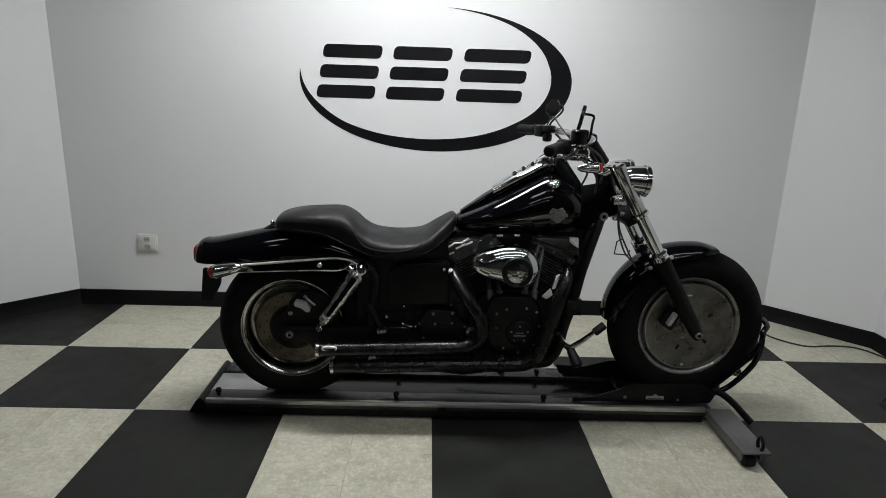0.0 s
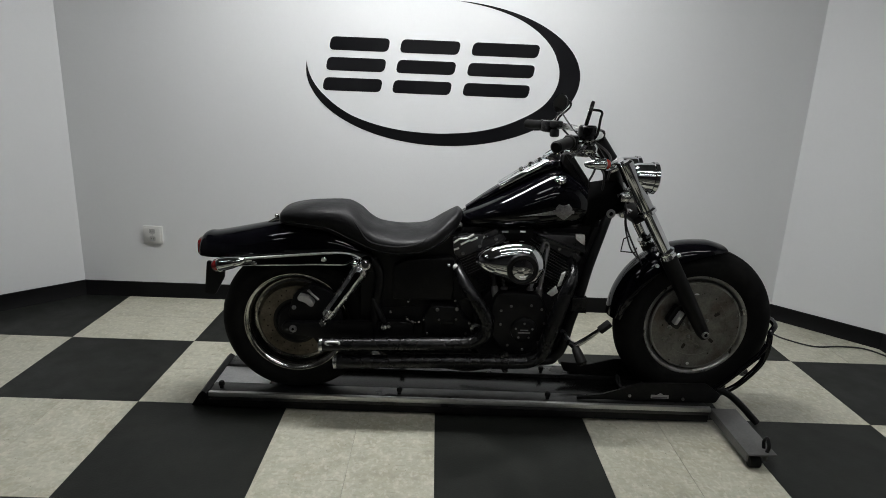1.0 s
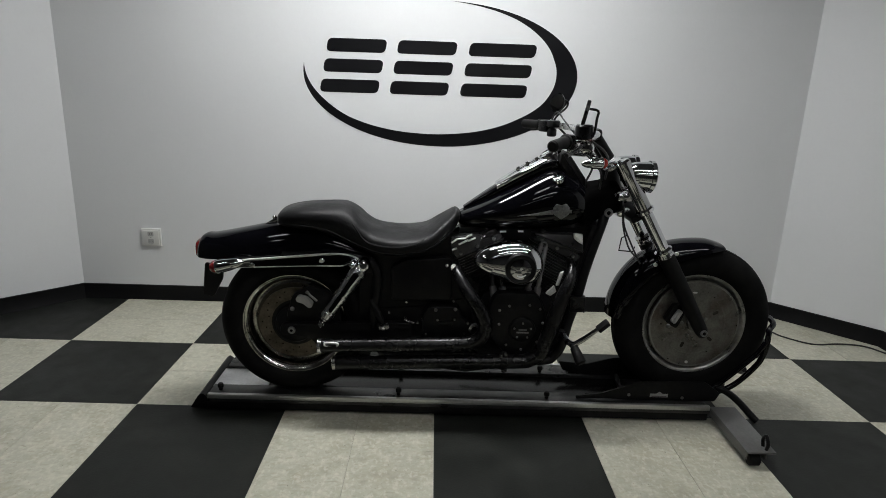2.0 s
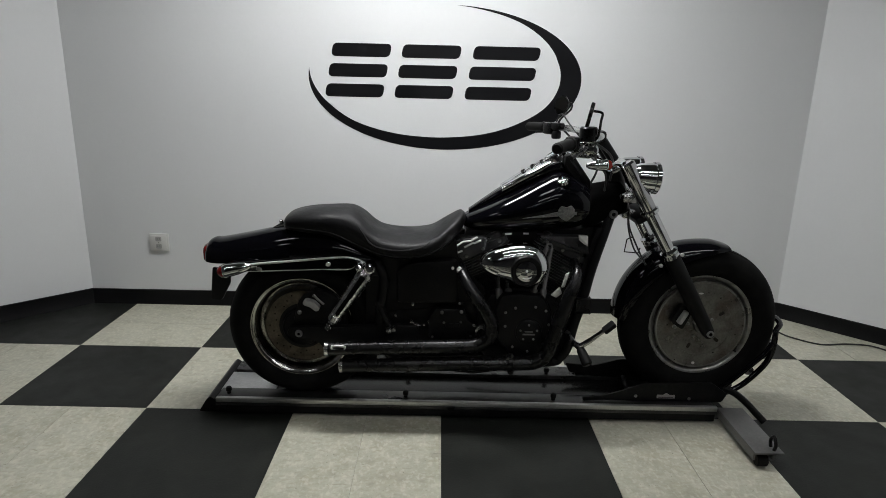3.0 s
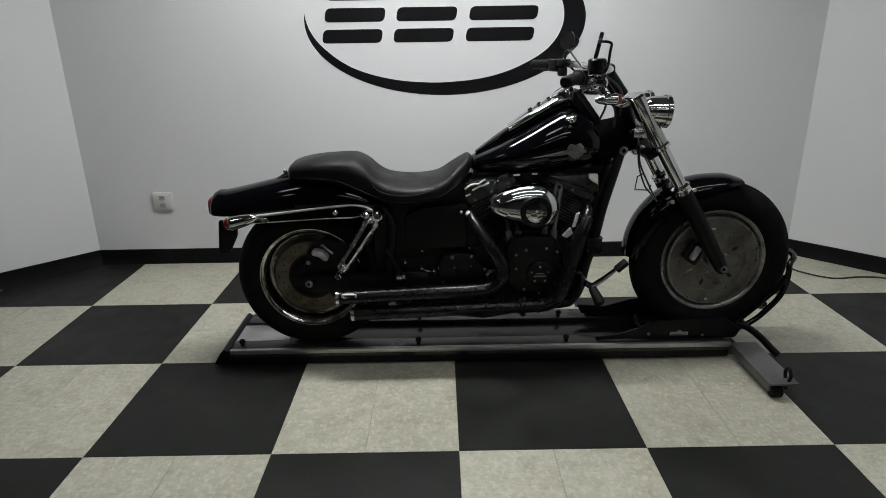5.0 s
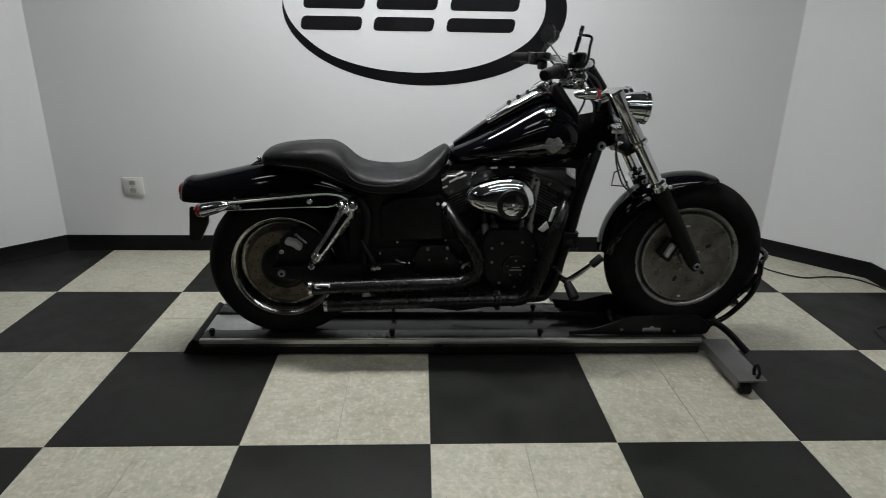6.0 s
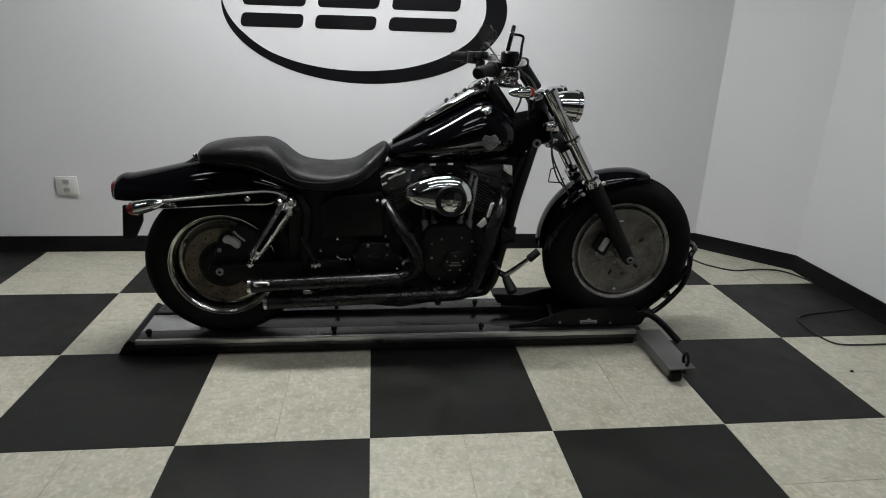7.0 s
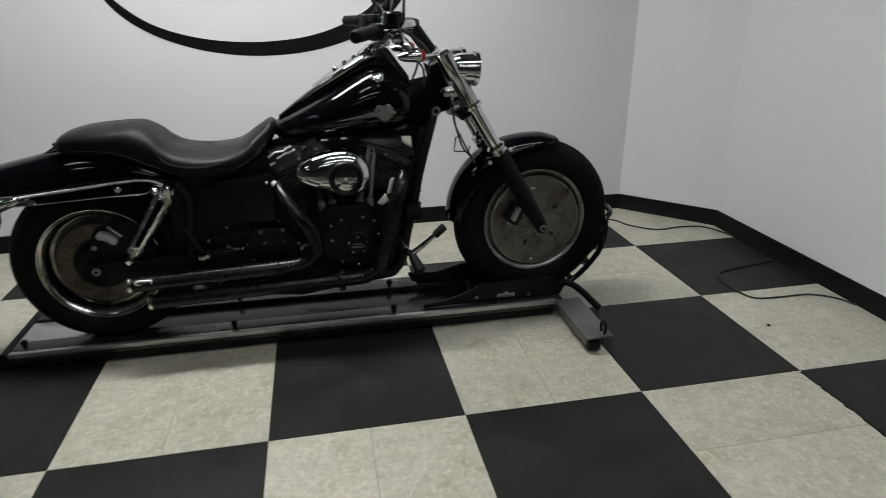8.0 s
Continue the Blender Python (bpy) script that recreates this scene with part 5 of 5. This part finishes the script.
for k in range(31):
    u = k / 30
    a = radians(77 + u * (176 - 77))
    rise, fall = (min(1.0, max(0.0, k)) for k in ((u - 0.12) / 0.45, (u - 0.62) / 0.38))
    ro = 0.346 + 0.007 * min(1.0, u / 0.1) + 0.021 * rise * rise * (3 - 2 * rise) - 0.014 * fall * fall
    skirt = 0.012 + 0.066 * max(0.0, math.sin(math.pi * min(1, u * 0.92 + 0.0))) ** 0.7
    w = 0.080 - 0.014 * (abs(u - 0.5) * 2) ** 6
    outer, inner = [], []
    for j in range(17):
        t = math.pi * j / 16
        c, s_ = math.cos(t), math.sin(t)
        vv = math.copysign(abs(c) ** 0.95, c)
        drop = skirt * (1 - s_ ** 0.95)
        for lst, inset in ((outer, 0.0), (inner, 0.005)):
            r = ro - inset - drop
            lst.append(B(FX + r * math.cos(a), (w - inset) * vv, FZ + r * math.sin(a)))
    rings.append(outer + inner[::-1])
bridge(bm, rings)
front_fender = part("front_fender", bm, M_PAINT, bike, "gloss black front fender")
for s in (1, -1):
    for ang in (112, 128):
        a = radians(ang)
        bolt(front_fender, FX + 0.33 * math.cos(a), s * 0.074, FZ + 0.33 * math.sin(a), 0.008, 0.008, s, M_BRIGHT)

bm = bmesh.new()
prism(bm, rounded([(0.445, 1.035), (0.450, 1.075), (0.478, 1.078), (0.555, 0.975), (0.56, 0.92), (0.50, 0.96)], 0.01), 0.09, flat_on_side(-0.03), bevel=0.012)
part("harness_cover", bm, M_RUBBER, bike, "black wiring cover behind the tank")
# headlights, twin bullets
for s in (1, -1):
    o = B(0.676, s * 0.098, 1.006)
    d = Vector((1, 0, -0.07)).normalized()
    bm = bmesh.new()
    lathe(bm, [(0, 0.0), (0.022, 0.004), (0.040, 0.020), (0.050, 0.045), (0.055, 0.085), (0.056, 0.098), (0.060, 0.100), (0.061, 0.114), (0.057, 0.118), (0.050, 0.117), (0.049, 0.06), (0.0, 0.03)],
          o, d, 40)
    lamp = part("headlight", bm, M_CHROME, bike, "round chrome bullet headlight")
    bm = bmesh.new()
    lathe(bm, [(0.050, 0.112), (0.04, 0.117), (0.02, 0.121), (0, 0.122), (0, 0.118), (0.02, 0.117), (0.04, 0.113)], o, d, 32)
    part("lens", bm, M_GLASS, lamp)
    bm = bmesh.new()
    rod(bm, o + d * 0.04 + Vector((0, 0, -0.05)), o + d * 0.035 + Vector((0, 0, -0.085)), 0.012, 12)
    part("lamp_bracket", bm, M_CHROME_DULL, lamp)
bm = bmesh.new()
box(bm, B(0.665, 0.12, 0.905), B(0.74, -0.12, 0.935), 0.008)
part("headlight_bar", bm, M_CHROME_DULL, bike)

# front turn signals
for s in (1, -1):
    bullet("front_turn_signal", B(0.495 + 0.03 * (s < 0), s * 0.19, 1.052), B(0.590 + 0.03 * (s < 0), s * 0.19, 1.056), 0.021, "chrome bullet turn signal with an orange-red lens", M_AMBER)
    bm = bmesh.new()
    tube(bm, [B(0.57, s * 0.18, 1.05), B(0.61, s * 0.14, 1.05), B(0.65, s * 0.11, 1.045)], 0.008, 10)
    part("signal_stalk", bm, M_CHROME, bike)

# handlebar with grips, levers, mirrors
GRIP = {1: ((0.410, 0.305, 1.139), (0.338, 0.420, 1.131)), -1: ((0.440, -0.330, 1.152), (0.376, -0.435, 1.148))}
bm = bmesh.new()
tube(bm, [B(*GRIP[1][0]), B(0.50, 0.26, 1.152), B(0.545, 0.17, 1.155), B(0.566, 0.08, 1.147), B(0.568, 0.0, 1.145), B(0.570, -0.08, 1.146), B(0.556, -0.17, 1.150),
          B(0.51, -0.26, 1.154), B(*GRIP[-1][0])], 0.0135, 14, 6)
bar = part("handlebar", bm, M_CHROME_DULL, bike, "silver pull-back handlebar")
for s in (1, -1):
    bm = bmesh.new()
    rod(bm, B(0.640, s * 0.045, 1.055), B(0.566, s * 0.045, 1.155), 0.021, 16, bevel=0.004)
    part("riser", bm, M_FRAMEBLACK, bar, "black handlebar riser")
    g0, g1 = B(*GRIP[s][0]), B(*GRIP[s][1])
    d = (g1 - g0).normalized()
    bm = bmesh.new()
    tube(bm, [g0, g0 + d * 0.006, g0 + d * 0.018, g0 + d * 0.022, g1 - d * 0.006, g1], [0.018, 0.024, 0.024, 0.0195, 0.0195, 0.015], 20, smooth_path=False)
    part("grip", bm, M_RUBBER, bar, "black rubber grip")
    flat = math.degrees(math.atan2(d.y, d.x))
    seat_at = Matrix.Translation(g0) @ Matrix.Rotation(radians(flat), 4, "Z")
    bm = bmesh.new()
    box(bm, (-0.055, -0.026, -0.028), (-0.002, 0.026, 0.022), 0.009, seat_at)
    part("switch_housing", bm, M_MATTE, bar, "black switch housing")
    bm = bmesh.new()
    if s == 1:
        tube(bm, [B(0.468, 0.29, 1.146), B(0.468, 0.29, 1.152), B(0.470, 0.29, 1.190), B(0.470, 0.29, 1.196)], [0.024, 0.031, 0.031, 0.026], 20, smooth_path=False)
    else:
        box(bm, (-0.095, -0.022, -0.006), (-0.045, 0.022, 0.024), 0.008, seat_at)
    part("reservoir" if s == 1 else "clutch_perch", bm, M_MATTE, bar, "black brake fluid reservoir" if s == 1 else "black clutch lever perch")
    bm = bmesh.new()
    out = Vector((-d.y, d.x, 0)) * (1 if s == 1 else -1)
    tube(bm, [g0 - d * 0.06 + out * 0.02, g0 - d * 0.03 + out * 0.045 + Vector((0, 0, -0.008)), g0 + d * 0.05 + out * 0.052 + Vector((0, 0, -0.02)), g1 + out * 0.05 + Vector((0, 0, -0.025))],
         [0.007, 0.007, 0.006, 0.007], 10)
    part("lever", bm, M_MATTE, bar, "black hand lever")
    bm = bmesh.new()
    box(bm, (-0.080, -0.018, -0.046), (-0.050, 0.018, -0.010), 0.008, seat_at)
    part("lever_clamp", bm, M_CHROME if s == 1 else M_MATTE, bar)
    # mirror
    hub = B(0.452, 0.34, 1.238) if s == 1 else B(0.500, -0.34, 1.248)
    foot = B(0.487, 0.31, 1.150) if s == 1 else g0 - d * 0.075 + Vector((0, 0, 0.022))
    bm = bmesh.new()
    tube(bm, [foot, foot + Vector((0.012, 0, 0.02)), hub + Vector((0.046, 0.01, -0.020)), hub + Vector((0.045, 0.0, 0.006)), hub + Vector((0.012, 0, 0.012))], 0.0045, 8, 3)
    stem = part("mirror_stem", bm, M_MATTE, bar)
    face = Vector((-0.93, 0.24, 0.20) if s == 1 else (-0.643, -0.706, 0.289)).normalized()
    across = Vector((0, 0, 1)).cross(face).normalized()
    m = Matrix.Translation(hub) @ Matrix((across, face.cross(across), face)).transposed().to_4x4()
    out = [(0.032 * math.cos(a) * (1 + 0.08 * math.cos(2 * a)), 0.042 * math.sin(a)) for a in (2 * math.pi * k / 28 for k in range(28))]
    bm = bmesh.new()
    prism(bm, out, -0.012, m, bevel=0.004)
    shell = part("mirror", bm, M_MATTE, bar, "oval black mirror")
    bm = bmesh.new()
    prism(bm, [(a * 0.92, b * 0.92) for a, b in out], 0.001, m @ Matrix.Translation((0, 0, 0.0002)))
    part("mirror_glass", bm, M_MIRROR, shell)
bm = bmesh.new()
box(bm, B(0.540, 0.095, 1.126), B(0.592, -0.085, 1.170), 0.014)
part("bar_clamp", bm, M_MATTE, bar, "black handlebar clamp")
bm = bmesh.new()
lathe(bm, [(0, 0.020), (0.014, 0.017), (0.022, 0.008), (0.022, -0.012), (0.0, -0.016)], B(0.478, 0.318, 1.121), NEAR, 18)
part("perch_cap", bm, M_CHROME, bar, "chrome lever perch cap")
# cables from the bars to the neck and down to the front brake
for pts, r in (([(0.50, 0.28, 1.14), (0.57, 0.20, 1.10), (0.62, 0.10, 1.05), (0.625, 0.06, 0.98)], 0.0045),
               ([(0.48, 0.31, 1.13), (0.535, 0.20, 1.06), (0.60, 0.09, 1.00), (0.60, 0.075, 0.90)], 0.004),
               ([(0.50, -0.28, 1.15), (0.56, -0.18, 1.08), (0.61, -0.08, 1.02), (0.58, -0.09, 0.92)], 0.0045),
               ([(0.47, -0.315, 1.15), (0.495, -0.30, 1.21), (0.52, -0.22, 1.17), (0.60, -0.10, 1.06)], 0.0035)):
    bm = bmesh.new()
    tube(bm, [B(*p) for p in pts], r, 8, 6)
    part("control_cable", bm, M_CABLE, bike)
bm = bmesh.new()
tube(bm, [B(0.72, 0.03, 0.865), B(0.722, 0.05, 0.80), B(0.760, 0.05, 0.72), B(0.80, 0.06, 0.645)], 0.0036, 8, 6)
part("brake_hose", bm, M_CABLE, bike)
bm = bmesh.new()
tube(bm, [B(0.735, -0.02, 0.86), B(0.742, -0.02, 0.78), B(0.765, 0.0, 0.70), B(0.79, 0.02, 0.665)], 0.0035, 8, 6)
part("brake_hose", bm, M_CABLE, bike)
bm = bmesh.new()
tube(bm, [B(0.772, -0.04, 0.738), B(0.748, -0.04, 0.725), B(0.742, -0.04, 0.672), B(0.800, -0.04, 0.668), B(0.806, -0.04, 0.69)], 0.003, 8, smooth_path=False)
part("hose_bracket", bm, M_FRAMEBLACK, bike)
bm = bmesh.new()
box(bm, B(0.70, 0.03, 0.825), B(0.75, -0.03, 0.86), 0.008)
part("brake_tee", bm, M_CHROME_DULL, bike)
# forward foot controls
for s in (1, -1):
    bm = bmesh.new()
    tube(bm, [B(0.495, s * 0.11, 0.375), B(0.505, s * 0.20, 0.366), B(0.516, s * 0.235, 0.362)], 0.010, 10)
    ctl = part("foot_control", bm, M_CHROME_DULL, bike, "forward foot control")
    bm = bmesh.new()
    tube(bm, [B(0.518, s * 0.230, 0.362), B(0.521, s * 0.236, 0.356), B(0.536, s * 0.264, 0.325), B(0.541, s * 0.274, 0.314), B(0.543, s * 0.278, 0.310)], [0.010, 0.016, 0.0205, 0.0205, 0.014], 16, smooth_path=False)
    part("footpeg", bm, M_RUBBER, ctl, "black rubber footpeg")
    bm = bmesh.new()
    tube(bm, [B(0.500, s * 0.20, 0.366), B(0.522, s * 0.232, 0.368), B(0.562, s * 0.24, 0.402), B(0.608, s * 0.24, 0.440)], [0.012, 0.012, 0.010, 0.008], 10, smooth_path=False)
    part("pedal_lever", bm, M_CHROME_DARK, ctl)
    bm = bmesh.new()
    m = Matrix.Translation(B(0.620, s * 0.245, 0.452)) @ Matrix.Rotation(radians(-42), 4, "Y")
    box(bm, (-0.026, -0.022, -0.009), (0.026, 0.022, 0.009), 0.006, m)
    part("pedal_pad", bm, M_RUBBER, ctl)
# side stand folded on the far side
bm = bmesh.new()
tube(bm, [B(0.42, -0.13, 0.19), B(0.20, -0.16, 0.17), B(0.12, -0.18, 0.155)], 0.011, 10)
part("side_stand", bm, M_FRAMEBLACK, bike)


# ---- floor squares, each its own piece ----
SQ, GAP = 0.61, 0.0012
X_LO, X_HI, Y_LO, Y_HI = -2.46, 2.435, BACK_Y, WALL_Y


def tile_mesh(name, sx, sy, mat):
    bm = bmesh.new()
    box(bm, (-sx / 2 + GAP / 2, -sy / 2 + GAP / 2, -0.003), (sx / 2 - GAP / 2, sy / 2 - GAP / 2, 0.0))
    top = [e for e in bm.edges if all(v.co.z > -0.001 for v in e.verts)]
    bmesh.ops.bevel(bm, geom=top, offset=0.0008, segments=1, affect="EDGES")
    me = bpy.data.meshes.new(name)
    bm.to_mesh(me)
    bm.free()
    me.materials.append(mat)
    return me


# uneven black strip along one joint
rng = random.Random(5)
bm = bmesh.new()
rows = []
for k in range(41):
    y = -0.012 - 0.0145 * k
    w = 0.004 + 0.006 * rng.random() + (0.004 if k % 7 == 0 else 0.0) + 0.005 * (k > 22)
    rows.append([bm.verts.new((1.83 - w, y, 0.0003)), bm.verts.new((1.83 - w + 0.001, y, 0.002)), bm.verts.new((1.834, y, 0.002)), bm.verts.new((1.835, y, 0.0003))])
for a, b in zip(rows, rows[1:]):
    for q in range(3):
        bm.faces.new((a[q], a[q + 1], b[q + 1], b[q]))
part("joint_strip", bm, M_LOGO, FLOOR, "uneven black strip along a tile joint")

SHAPES = {}


def lay(x0, x1, y0, y1, mat):
    x0, x1, y0, y1 = max(x0, X_LO), min(x1, X_HI), max(y0, Y_LO), min(y1, Y_HI)
    if x1 - x0 < 0.02 or y1 - y0 < 0.02:
        return
    key = (round(x1 - x0, 3), round(y1 - y0, 3), mat.name)
    cut = None
    for a, b in ((PLAN[2], PLAN[3]), (PLAN[4], PLAN[5])):
        n2 = outward(a, b)
        if any(n2.dot(Vector((x, y1)) - Vector(a)) > 0 for x in (x0, x1)):
            cut = (Vector(a), n2)
    if cut:
        # trimmed along the slanting corner wall
        me = tile_mesh("tile", x1 - x0, y1 - y0, mat)
        bm = bmesh.new()
        bm.from_mesh(me)
        bmesh.ops.bisect_plane(bm, geom=bm.verts[:] + bm.edges[:] + bm.faces[:], plane_co=(cut[0].x - (x0 + x1) / 2, cut[0].y - (y0 + y1) / 2, 0), plane_no=(cut[1].x, cut[1].y, 0), clear_outer=True)
        if not bm.faces:
            bm.free()
            return
        bmesh.ops.holes_fill(bm, edges=bm.edges[:])
        bm.to_mesh(me)
        bm.free()
        ob = new("tile", me)
    else:
        if key not in SHAPES:
            SHAPES[key] = tile_mesh("tile", x1 - x0, y1 - y0, mat)
        ob = new("tile", SHAPES[key])
    ob.parent = FLOOR
    ob.location = ((x0 + x1) / 2, (y0 + y1) / 2, 0.0)


for i in range(-5, 5):
    for j in range(-11, 4):
        x0, y0 = i * SQ, j * SQ
        if (i + j) % 2:
            if (i, j) not in ((-1, 0), (0, -1)) and ((i, j) == (2, -1) or (i * 7 + j * 3) % 4 == 1):
                lay(x0, x0 + SQ, y0, y0 + SQ / 2, M_LIGHT_TILE)
                lay(x0, x0 + SQ, y0 + SQ / 2, y0 + SQ, M_LIGHT_TILE)
            else:
                lay(x0, x0 + SQ / 2, y0, y0 + SQ, M_LIGHT_TILE)
                lay(x0 + SQ / 2, x0 + SQ, y0, y0 + SQ, M_LIGHT_TILE)
        else:
            lay(x0, x0 + SQ, y0, y0 + SQ, M_DARK_TILE)
